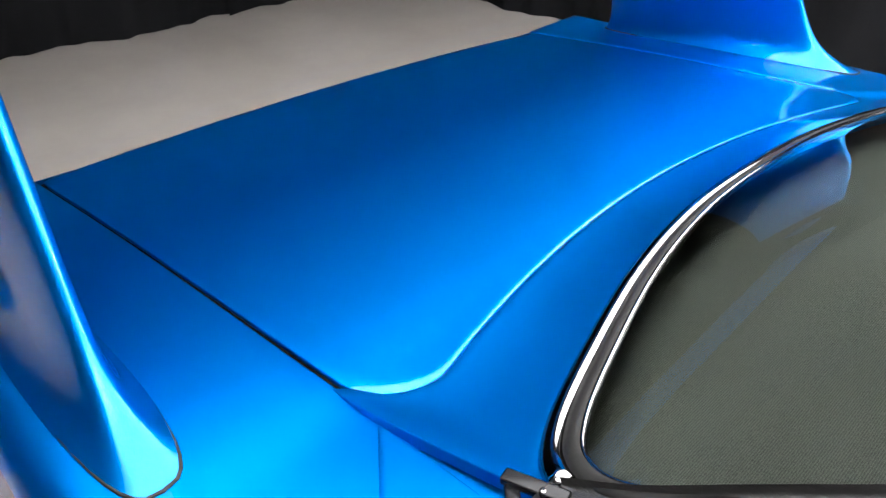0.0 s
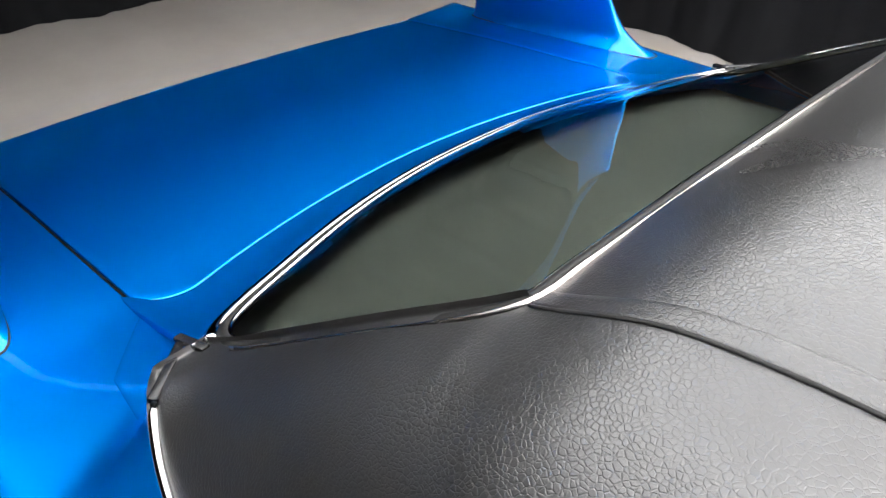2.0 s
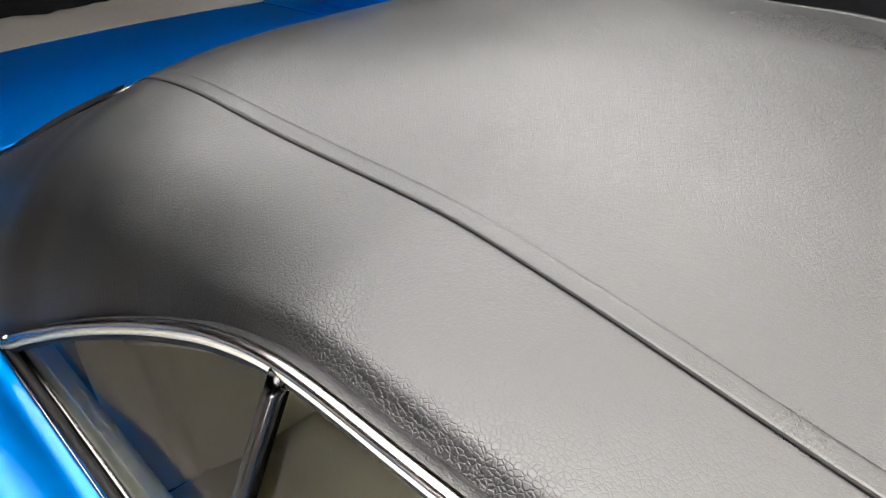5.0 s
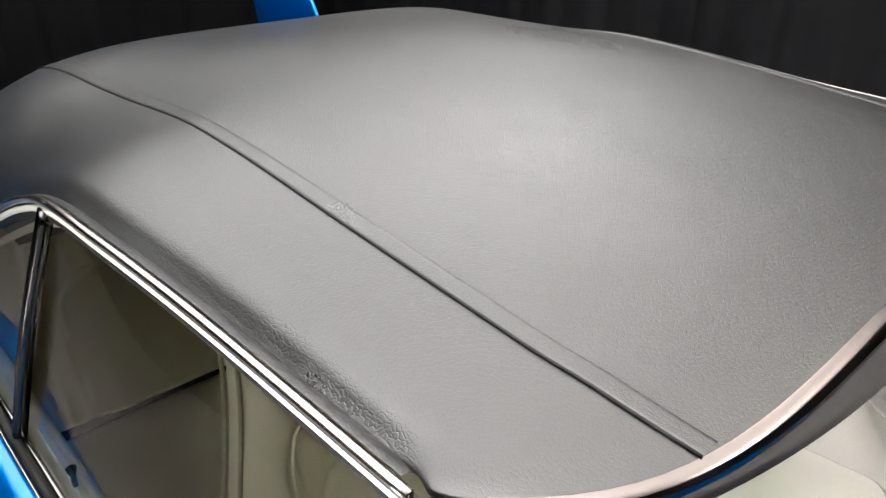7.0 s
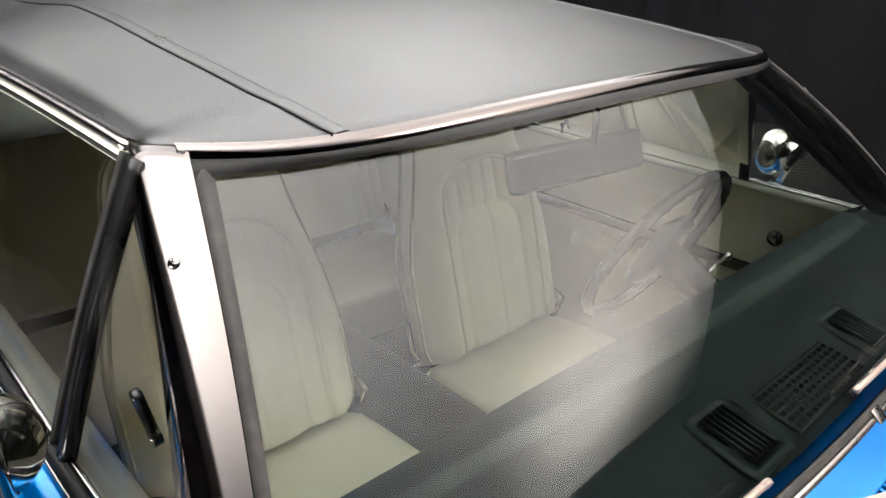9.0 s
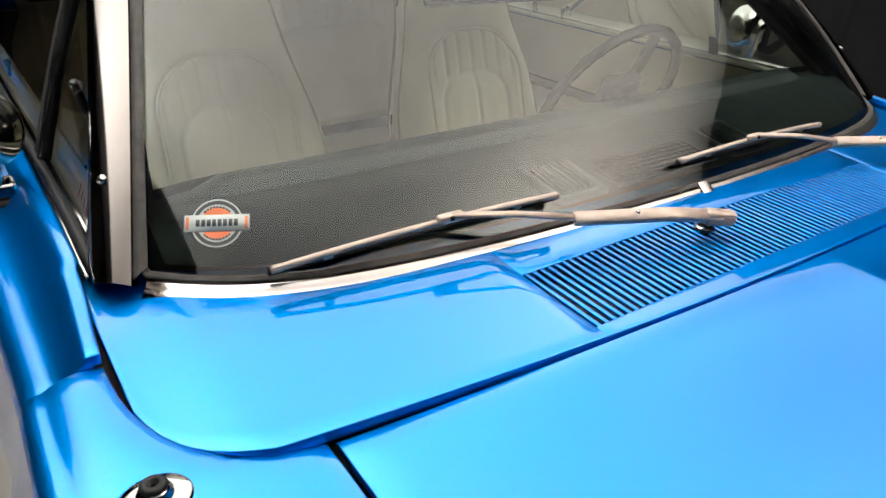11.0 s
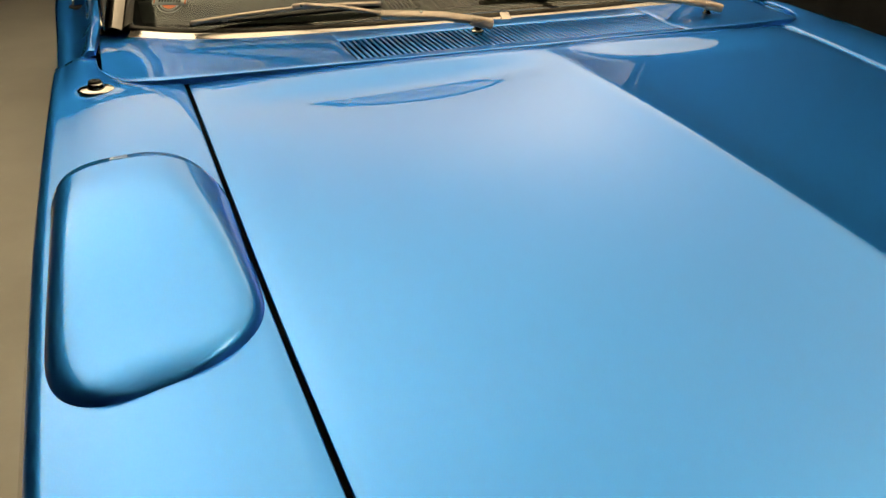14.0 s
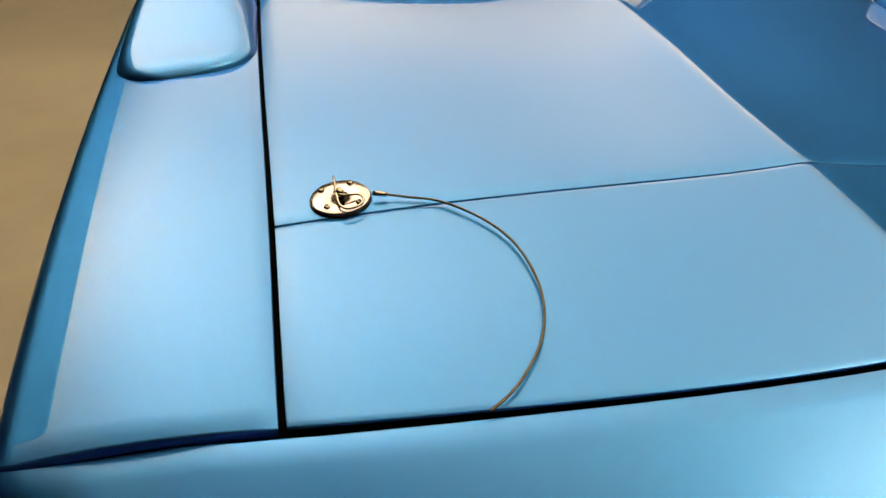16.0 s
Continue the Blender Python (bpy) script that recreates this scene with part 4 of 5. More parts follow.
# black sheets under the lid's gap, with its shade as their colour
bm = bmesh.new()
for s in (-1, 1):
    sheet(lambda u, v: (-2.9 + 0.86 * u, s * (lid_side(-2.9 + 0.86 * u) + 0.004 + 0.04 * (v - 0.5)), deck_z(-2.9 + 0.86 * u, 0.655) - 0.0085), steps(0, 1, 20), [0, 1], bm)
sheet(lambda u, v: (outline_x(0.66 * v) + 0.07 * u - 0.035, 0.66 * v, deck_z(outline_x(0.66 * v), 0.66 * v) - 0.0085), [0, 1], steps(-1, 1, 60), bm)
part("lid_channel", bm, GAP, car, "black sheets painting in the shade of the gap round the trunk lid")
bm = sheet(lambda u, v: (-2.905 - 0.03 * math.sin(math.pi * u), 0.9 * v, 0.912 - 0.5 * u), steps(0, 1, 12), steps(-1, 1, 20))
part("tail_panel", bm, PAINT, car, "blue tail panel below the trunk lid")


# the tall rear wing on its two uprights
def upright(sign):
    """A swept fin with a rounded front edge and a flared foot."""
    bm = bmesh.new()
    rows = []
    for k in range(34):
        h = (k / 33) ** 1.5
        z = 0.62 * h
        flare = math.exp(-z / 0.028)
        front = -2.175 - 0.5 * z + 0.092 * flare
        rear = -2.74 - 0.16 * z - 0.02 * flare
        half = 0.024 - 0.008 * h + 0.034 * flare
        cy = 0.836 - 0.04 * h
        ring = []
        for i in range(40):
            a = 2 * math.pi * i / 40
            c, sn = math.cos(a), math.sin(a)
            t = 0.5 + 0.5 * c
            x = rear + (front - rear) * t
            thick = half * abs(sn) ** 0.62 * (1.0 if sn > 0 else -1.0) * (1 - 0.35 * (1 - t))
            y = cy + thick + 0.010 * math.exp(-z / 0.03) * 0
            base = quarter_top(x, y)
            ring.append(bm.verts.new((x, -sign * y, base + z + 0.001)))
        rows.append(ring)
    for a, b in zip(rows, rows[1:]):
        for i in range(40):
            bm.faces.new((a[i], a[(i + 1) % 40], b[(i + 1) % 40], b[i]))
    bm.faces.new(rows[-1])
    return bm


wing = empty("rear_wing", -2.45, 0, 0.95, car)
tagged(wing, "tall blue rear wing on two swept uprights")
for s in (1, -1):
    ob = part("upright", upright(s), PAINT, wing, "blue swept wing upright with a flared foot")
    ob.matrix_parent_inverse = wing.matrix_world.inverted()
    foot = []
    for i in range(48):
        a = 2 * math.pi * i / 48
        c, sn = math.cos(a), math.sin(a)
        t = 0.5 + 0.5 * c
        x = -2.762 + (-2.081 + 2.762) * t
        y = 0.836 + 0.0545 * abs(sn) ** 0.62 * (1 if sn > 0 else -1) * (1 - 0.35 * (1 - t))
        foot.append(Vector((x, -s * y, quarter_top(x, y) + 0.0005)))
    ob = part("foot_gasket", sweep(foot, round_profile(0.0022, 6), closed=True), RUBBER, wing, "thin dark gasket under the upright")
    ob.matrix_parent_inverse = wing.matrix_world.inverted()
blade = bmesh.new()
prof = [(0.17 * math.cos(2 * math.pi * i / 30), 0.018 * math.sin(2 * math.pi * i / 30)) for i in range(30)]
sweep([(-2.72, y, 1.59) for y in steps(-0.78, 0.78, 20)], prof, blade)
ob = part("wing_blade", blade, PAINT, wing)
ob.matrix_parent_inverse = wing.matrix_world.inverted()


# ---------------------------------------------------------------- doors and side windows
def door_section(x, v):
    g = 0.8125 if x < 0.36 else max(0.8125, cowl_side(x) + 0.006)
    z, w, zs = 0.994 - 0.02 * smooth(0.25, 0.53, x), 0.93 - 0.018 * smooth(-0.3, 0.53, x), 0.958 - 0.016 * smooth(-0.2, 0.53, x)
    if v < 0.55:
        t = v / 0.55
        s = max(0.0, (t - 0.24) / 0.76)
        return g + (w - 0.03 - g) * t, z + (zs - z) * (1 - (1 - s) ** 1.7)
    if v < 0.75:
        a = (v - 0.55) / 0.2 * math.pi / 2
        return w - 0.03 + 0.03 * math.sin(a), zs - 0.03 * (1 - math.cos(a))
    t = (v - 0.75) / 0.25
    return w + 0.03 * math.sin(math.pi * min(1, t * 1.2)) - 0.06 * t**3, zs - 0.03 - (zs - 0.33) * t


def pane_point(x, f, sign):
    """A point of the side window's plane at x, f of the way from belt to roof rail."""
    w, z = curve_at(RAIL, x)
    a, b = Vector((x, 0.793, 0.992)), Vector((x, w - 0.004, z - 0.02))
    p = a.lerp(b, f)
    return Vector((p.x, -sign * p.y, p.z))


def bar_between(a, b, profile, mat, parent, name, label, sign):
    pts = [Vector((p[0], -sign * p[1], p[2])) for p in (a, b)]
    mid = pts[0].lerp(pts[1], 0.5) + Vector((0, -sign * 0.006, 0.0))
    return part(name, sweep(spline([pts[0], mid, pts[1]], 6), profile, up=(0, -sign, 0.25)), mat, parent, label)


def outward(bm, sign):
    """Turns the faces of a window pane to look out of the car."""
    bm.normal_update()
    if sum(f.normal.y for f in bm.faces) * sign > 0:
        bmesh.ops.reverse_faces(bm, faces=bm.faces)
    return bm


for s in (1, -1):
    door = part("door", side_panel(door_section, -0.896, 0.531, 60, s), PAINT, car, "blue door with a concave shoulder below the window")
    belt = [Vector((x, -s * (0.803 + 0.0 * x), 1.0 - 0.012 * smooth(0.25, 0.4, x))) for x in steps(-1.31, 0.4, 40)]
    part("belt_seal", sweep(belt, [(a * s, b) for a, b in ((-0.0065, -0.008), (0.0065, -0.008), (0.006, 0.001), (0.0, 0.004), (-0.006, 0.002))]), RUBBER, car, "black rubber seal along the window sill")
    part("belt_trim", sweep([p + Vector((0, s * 0.0105, 0.001)) for p in belt], round_profile(0.0045, 8)), CHROME, car, "thin bright strip inside the window sill")
    part("sill_bead", sweep([p + Vector((0, -s * 0.0105, 0.001)) for p in belt], round_profile(0.002, 6)), CHROME, car, "thin bright outer bead of the window sill")
    part("sill_ledge", sweep([p + Vector((0, s * 0.034, -0.002)) for p in belt], [(-0.018, -0.004), (0.018, -0.004), (0.018, 0.001), (0.008, 0.004), (-0.008, 0.004), (-0.018, 0.001)]), IVORY, car, "pale painted ledge inside the window sill")
    glass = part("door_glass", outward(sheet(lambda u, v: pane_point(-0.69 + 0.71 * u, v, s), steps(0, 1, 14), steps(0, 1, 6)), s), SIDE_GLASS, car, "clear raised door window", keep=True)
    glass.visible_shadow = False
    quarter = part("quarter_glass", outward(sheet(lambda u, v: pane_point(-1.315 + 0.63 * u, v, s), steps(0, 1, 18), steps(0, 1, 6)), s), SIDE_GLASS, car, "clear rear quarter window", keep=True)
    quarter.visible_shadow = False
    bm = sheet(lambda u, v: Vector((0.022 + 0.345 * u, -s * (0.793 - 0.09 * v * (1 - u)), 0.992 + 0.315 * v * (1 - u))), steps(0, 1, 10), steps(0, 1, 6))
    vent = part("vent_glass", outward(bm, s), SIDE_GLASS, car, "clear triangular vent window", keep=True)
    vent.visible_shadow = False
    prof = [(-0.013, -0.008), (0.013, -0.008), (0.013, 0.006), (0.006, 0.009), (-0.002, 0.007), (-0.006, 0.010), (-0.013, 0.006)]
    bar_between((-0.655, 0.703, 1.336), (-0.70, 0.797, 0.996), [(a * 0.7, b) for a, b in prof], DARK_CHROME, quarter, "division_bar", "dark metal bar between door and quarter windows", s)
    bar_between((0.02, 0.674, 1.325), (0.008, 0.797, 0.994), [(a * 0.85, b) for a, b in prof], BLACK_METAL, vent, "vent_frame_bar", "black upright frame of the vent window", s)
    bar_between((-0.008, 0.676, 1.326), (-0.026, 0.799, 0.994), round_profile(0.006, 8), RUBBER, vent, "vent_bar_seal", "black rubber run for the door glass", s)
    bar_between((0.02, 0.664, 1.308), (0.365, 0.795, 0.982), round_profile(0.007, 8), BLACK_METAL, vent, "vent_frame_front", "dark sloping frame of the vent window", s)
    bar_between((0.01, 0.79, 0.997), (0.37, 0.799, 0.988), round_profile(0.004, 8), CHROME, vent, "vent_frame_sill", "bright lower frame of the vent window", s)
    m = Matrix.Translation((0.14, -s * 0.745, 1.108)) @ pose(0, 0, 0, s * 14, 18, 0)
    latch = part("vent_latch", box(0.014, 0.012, 0.08, m, 0.005), BLACK_METAL, vent, "black and chrome vent window latch")
    part("latch_tip", box(0.015, 0.013, 0.016, m @ pose(0, 0, -0.042), 0.003), BRUSHED, latch)
    # inner door trim
    inner = bmesh.new()
    sheet(lambda u, v: Vector((-1.3 + 1.68 * u, -s * (0.775 - 0.03 * smooth(0.0, 0.25, v) + 0.02 * smooth(0.45, 1, v)), 0.985 - 0.62 * v)), steps(0, 1, 24), [0, 0.02, 0.05, 0.09, 0.14, 0.2, 0.3, 0.45, 0.6, 0.8, 1], inner)
    trim = part("door_trim_panel", inner, IVORY, car, "ivory inner door panel with a dark strip")
    part("trim_strip", box(1.3, 0.012, 0.03, pose(-0.3, -s * 0.741, 0.80, 0, 0, 0), 0.004), BLACK_METAL, trim, "dark strip across the door panel")
    part("arm_rest", box(0.34, 0.06, 0.05, pose(-0.25, -s * 0.715, 0.73), 0.02), IVORY, trim, "ivory padded arm rest")
    knob = lathe([(0.018, 0), (0.02, 0.006), (0.014, 0.012), (0.009, 0.022), (0.013, 0.03), (0.004, 0.034)], 20, Matrix.Translation((0.131, -s * 0.742, 0.894)) @ pose(0, 0, 0, s * 90, 0, 0))
    part("vent_crank", knob, CHROME, trim, "round chrome crank knob")
    post = lathe([(0.004, 0), (0.0035, 0.03), (0.006, 0.036), (0.007, 0.042), (0.003, 0.045)], 14, pose(-0.55, -s * 0.772, 0.99))
    part("lock_button", post, BLACK_METAL, trim, "dark lock button on the window sill")


# ---------------------------------------------------------------- cabin
part("headliner", sheet(lambda u, v: (-0.01 - 1.2 * u, 0.92 * v * curve_at(RAIL, -0.01 - 1.2 * u)[0], roof_z(-0.01 - 1.2 * u, 0.965 * v * curve_at(RAIL, -0.01 - 1.2 * u)[0]) - 0.026), steps(0, 1, 30), steps(-1, 1, 30)), CREAM, car, "beige cloth headliner under the roof")
for s in (1, -1):
    part("headliner_welt", sweep([rail_point(x, s, -0.022, -0.045) for x in steps(-0.02, -1.0, 50)], round_profile(0.006, 8)), IVORY, car, "ivory welt along the headliner's edge")
    part("pillar_lining", sweep([Vector((-0.02, -s * 0.655, 1.3)), Vector((0.2, -s * 0.71, 1.13)), Vector((0.4, -s * 0.75, 0.985))], [(-0.02, -0.012), (0.02, -0.012), (0.02, 0.004), (-0.02, 0.004)], up=(0.6, 0, 0.7)), DASH, car, "dark lining of the windshield pillar")
part("cabin_floor", box(2.2, 1.55, 0.03, pose(-0.55, 0, 0.34), 0.005), DARK, car, "dark carpeted cabin floor")
part("transmission_tunnel", box(1.5, 0.26, 0.2, pose(-0.15, 0, 0.43), 0.06, seg=3), DARK, car, "dark carpeted tunnel")
part("trunk_floor", box(1.46, 1.6, 0.03, pose(-2.16, 0, 0.6), 0.005), DARK, car, "dark lined trunk floor")
part("firewall", box(0.02, 1.5, 0.55, pose(0.36, 0, 0.68), 0.004), DARK, car)
part("rear_bulkhead", box(0.02, 1.5, 0.62, pose(-1.42, 0, 0.69), 0.004), DARK, car)


def rounded(w, h, r_low, r_top, n=8):
    """Half-outline corners of a seat back: (across, up) points of a closed loop."""
    pts = []
    for cx, cy, r, a0 in ((w / 2 - r_low, r_low, r_low, -90), (w / 2 - r_top, h - r_top, r_top, 0), (-w / 2 + r_top, h - r_top, r_top, 90), (-w / 2 + r_low, r_low, r_low, 180)):
        for k in range(n + 1):
            a = radians(a0 + 90 * k / n)
            pts.append((cx + r * math.cos(a), cy + r * math.sin(a)))
    return pts


def cushion(outline, depth, bulge, m, centre, rings=9):
    """A padded slab: an outline (across, up) with a domed face, rounded rim and flat back."""
    bm = bmesh.new()
    cx, cy = centre
    rows = []
    for s, z in [(0.02, depth + bulge)] + [(k / rings, depth + bulge * (1 - (k / rings) ** 2.2)) for k in range(1, rings)] + [(0.97, depth), (1.0, depth - 0.018), (1.0, 0.015), (0.96, 0.0), (0.02, 0.0)]:
        rows.append([bm.verts.new((z, cx + (x - cx) * s, cy + (y - cy) * s)) for x, y in outline])
    n = len(outline)
    for a, b in zip(rows, rows[1:]):
        for i in range(n):
            bm.faces.new((a[i], a[(i + 1) % n], b[(i + 1) % n], b[i]))
    bm.faces.new(rows[0])
    bm.faces.new(rows[-1][::-1])
    bmesh.ops.transform(bm, matrix=m, verts=bm.verts)
    return bm


def inset(y, b, half, low, high, r):
    """Distance to a rounded panel outline on a seat back: below zero inside."""
    qx, qy = abs(y) - half + r, abs(b - (low + high) / 2) - (high - low) / 2 + r
    return math.hypot(max(qx, 0.0), max(qy, 0.0)) + min(max(qx, qy), 0.0) - r


def groove(d, width, depth):
    return -depth * math.exp(-(d / width) ** 2)


def padded_back(width, height, thick, relief, m):
    """An upholstered back: width(b) at height b, rounded all round, with sewn relief(y, b) on its face."""
    ys = [math.copysign(1 - (1 - abs(q)) ** 1.25, q) for q in steps(-1, 1, 110)]
    bs = [height * q for q in steps(0, 0.9, 84)] + [height * (0.9 + 0.1 * math.sin(q * math.pi / 2)) for q in steps(0.08, 1, 12)]
    bm = bmesh.new()
    rows = []
    for b in bs:
        w = max(0.004, width(b))
        end = min(b, height - b) / 0.035
        t = thick * (math.sqrt(max(0.02, 1 - (1 - end) ** 2)) if end < 1 else 1.0)
        ring = []
        for q in ys:
            ring.append(bm.verts.new(m @ Vector((t * (0.5 + 0.5 * max(0.0, 1 - abs(q) ** 5) ** 0.5) + relief(q * w, b) * max(0.0, 1 - abs(q) ** 8), q * w, b))))
        for q in ys[-2:0:-6]:
            ring.append(bm.verts.new(m @ Vector((t * (0.5 - 0.5 * max(0.0, 1 - abs(q) ** 5) ** 0.5), q * w, b))))
        rows.append(ring)
    n = len(rows[0])
    for a, c in zip(rows, rows[1:]):
        for i in range(n):
            bm.faces.new((a[i], a[(i + 1) % n], c[(i + 1) % n], c[i]))
    bm.faces.new(rows[0][::-1])
    bm.faces.new(rows[-1])
    return bm


SEAT_H = 0.7


def seat_width(b):
    w = 0.252 - 0.078 * smooth(0.22, 0.62, b)
    f = max(0.0, (b - 0.56) / (SEAT_H - 0.56))
    return w * max(0.0, 1 - f**2.6) ** 0.45 * (0.93 + 0.07 * smooth(0.0, 0.06, b))


def seat_relief(y, b):
    outer, inner = inset(y, b, 0.158, -0.1, 0.5, 0.13), inset(y, b, 0.112, -0.1, 0.385, 0.085)
    d = 0.026 * math.exp(-((abs(y) - 0.19) / 0.05) ** 2) * (1 - smooth(0.34, 0.56, b))
    d += groove(outer, 0.006, 0.008) + groove(inner, 0.006, 0.007) + 0.012 * smooth(0.0, -0.06, inner)
    if outer < 0 < inner:
        flute = (y + 0.0225) % 0.045 - 0.0225
        d += groove(flute, 0.006, 0.006) * smooth(0.34, 0.4, b)
    if inner < 0:
        d += groove(y, 0.004, 0.006)
    return d


def bucket_seat(y):
    seat = empty("bucket_seat", -0.3, y, 0.36, car)
    tagged(seat, "cream high-back bucket seat with fluted centre and piping")
    def put(name, bm, mat, label=""):
        ob = part(name, bm, mat, seat, label)
        ob.matrix_parent_inverse = seat.matrix_world.inverted()
        return ob
    m = Matrix.Translation((-0.47, y, 0.5)) @ pose(0, 0, 0, 0, -16, 0)
    put("seat_back", padded_back(seat_width, SEAT_H, 0.125, seat_relief, m), CREAM, "cream vinyl seat back with a fluted arch sewn into it")
    side = [(q * seat_width(b), b) for q, bs in ((1, steps(0.02, 0.69, 40)), (-1, steps(0.69, 0.02, 40))) for b in bs]
    for depth, grow in ((0.086, 0.985), (0.03, 0.98)):
        put("piping", sweep([m @ Vector((depth, a * grow, b)) for a, b in side], round_profile(0.0042, 6), up=(1, 0, 0.2)), PIPING, "cream piping round the seat back")
    arch = [(-0.158, b) for b in steps(0.03, 0.37, 10)] + [(-0.028 - 0.13 * math.cos(a), 0.37 + 0.13 * math.sin(a)) for a in steps(0.1, math.pi / 2, 8)]
    arch += [(-a, b) for a, b in arch[::-1]]
    put("insert_piping", sweep([m @ Vector((0.127 + seat_relief(a, b) + 0.006, a, b)) for a, b in arch], round_profile(0.0035, 6), up=(1, 0, 0.2)), CREAM, "cream piping round the fluted arch")
    base = rounded(0.52, 0.54, 0.06, 0.06)
    mb = Matrix.Translation((0.13, y, 0.40)) @ pose(0, 0, 0, 0, -90 - 4, 0)
    put("seat_cushion", cushion(base, 0.15, 0.03, mb, (0, 0.27)), CREAM, "cream vinyl seat cushion")
    put("cushion_piping", sweep([mb @ Vector((0.14, a, b)) for a, b in base], round_profile(0.0045, 6), closed=True), PIPING)
    put("seat_hinge", box(0.05, 0.012, 0.09, pose(-0.41, y + 0.265, 0.54, 0, 20, 0), 0.01), BRUSHED, "bright hinge cover beside the seat")
    return seat


bucket_seat(-0.36)
bucket_seat(0.36)

bench = empty("rear_bench", -1.2, 0, 0.36, car)
tagged(bench, "cream rear bench seat with pleated top")


def bench_part(name, bm, mat, label=""):
    ob = part(name, bm, mat, bench, label)
    ob.matrix_parent_inverse = bench.matrix_world.inverted()
    return ob


mbk = Matrix.Translation((-1.37, 0, 0.5)) @ pose(0, 0, 0, 0, -16, 0)


def bench_width(b):
    return 0.345 - 0.05 * smooth(0.3, 0.52, b) ** 2


def bench_relief(y, b):
    panel = inset(y, b, 0.225, -0.1, 0.37, 0.09)
    d = groove(panel, 0.007, 0.008) + 0.016 * smooth(0.0, -0.08, panel)
    if panel > 0 and abs(y) < 0.25:
        pleat = (y + 0.03) % 0.06 - 0.03
        d += groove(pleat, 0.008, 0.009) * smooth(0.36, 0.41, b)
    return d + groove(abs(y) - 0.268, 0.006, 0.006)


for yy in (-0.35, 0.35):
    bench_part("bench_back", padded_back(bench_width, 0.53, 0.15, bench_relief, mbk @ pose(0, yy, 0)), CREAM, "cream padded half of the rear seat back with a pleated top")
    bench_part("bench_cushion", cushion(rounded(0.68, 0.5, 0.06, 0.06), 0.15, 0.03, Matrix.Translation((-0.82, yy, 0.365)) @ pose(0, 0, 0, 0, -95, 0), (0, 0.25)), CREAM, "cream half of the rear seat cushion")
for s in (1, -1):
    bm = sheet(lambda u, v: Vector((-1.42 + 0.62 * u, -s * (0.752 - 0.02 * math.sin(math.pi * v)), 0.42 + 0.57 * v)), steps(0, 1, 12), steps(0, 1, 10))
    quarter_trim = part("quarter_trim_panel", bm, CREAM, car, "cream trim panel beside the rear seat")
    part("trim_seam", sweep([Vector((x, -s * 0.735, 0.86 + 0.02 * math.sin(6 * x))) for x in steps(-1.38, -0.82, 12)], round_profile(0.003, 6)), PIPING, quarter_trim)

# dashboard
DASH_BACK = 0.292


def dash_top(u, v):
    y = 0.735 * v
    front = min(base_x(y) - 0.022, 0.55)
    back_x = DASH_BACK + 0.015 * smooth(0.85, 1.0, abs(v))
    x = back_x + (front - back_x) * u
    roll = 0.02 * (1 - smooth(0.0, 0.12, u))
    return x, y, 1.024 - 0.028 * smooth(0.45, 1.0, u) + 0.019 * (1 - smooth(0.872, 0.895, abs(v))) * (1 - smooth(0.17, 0.25, u)) * (0.72 + 0.28 * math.sin(math.pi * min(1.0, u / 0.2)))


dash_mesh = sheet(dash_top, steps(0, 0.3, 24) + steps(0.34, 1, 12), steps(-1, 1, 40))
sheet(lambda u, v: (DASH_BACK + 0.015 * smooth(0.85, 1.0, abs(v)) - 0.012 * math.sin(math.pi * min(1, 3 * u)) + 0.05 * smooth(0.25, 1, u), 0.735 * v, 1.0377 - 0.25 * u), steps(0, 1, 14), steps(-1, 1, 40), dash_mesh)
bmesh.ops.remove_doubles(dash_mesh, verts=dash_mesh.verts, dist=0.001)
dash = part("dashboard", dash_mesh, DASH, car, "dark green-grey padded dashboard top")


def dash_z(x, y):
    u = (x - DASH_BACK) / (min(base_x(y) - 0.022, 0.55) - DASH_BACK)
    return dash_top(u, y / 0.735)[2]


def dash_vent(cx, cy):
    z = dash_z(cx, cy)
    m = Matrix.Translation((cx, cy, z)) @ pose(0, 0, 0, 0, 10, 0)
    frame_bm = bmesh.new()
    outer, inner = rounded(0.1, 0.112, 0.012, 0.012, 4), rounded(0.066, 0.078, 0.006, 0.006, 4)
    rows = []
    for pts, off, h in ((outer, -0.056, 0.0), (outer, -0.056, 0.004), (inner, -0.039, 0.005), (inner, -0.039, -0.012)):
        rows.append([frame_bm.verts.new((b + off, a, h)) for a, b in pts])
    for p, q in zip(rows, rows[1:]):
        for i in range(len(p)):
            frame_bm.faces.new((p[i], p[(i + 1) % len(p)], q[(i + 1) % len(p)], q[i]))
    bmesh.ops.transform(frame_bm, matrix=m, verts=frame_bm.verts)
    ob = part("defroster_vent", frame_bm, DASH, dash, "dark louvred vent in the dashboard top")
    part("vent_well", box(0.076, 0.064, 0.002, m @ pose(0, 0, 0.0025), 0), BLACK_METAL, ob)
    for k in range(6):
        part("vent_louvre", box(0.07, 0.003, 0.010, m @ pose(0, -0.025 + 0.01 * k, 0.006, 28, 0, 0), 0), DASH, ob)


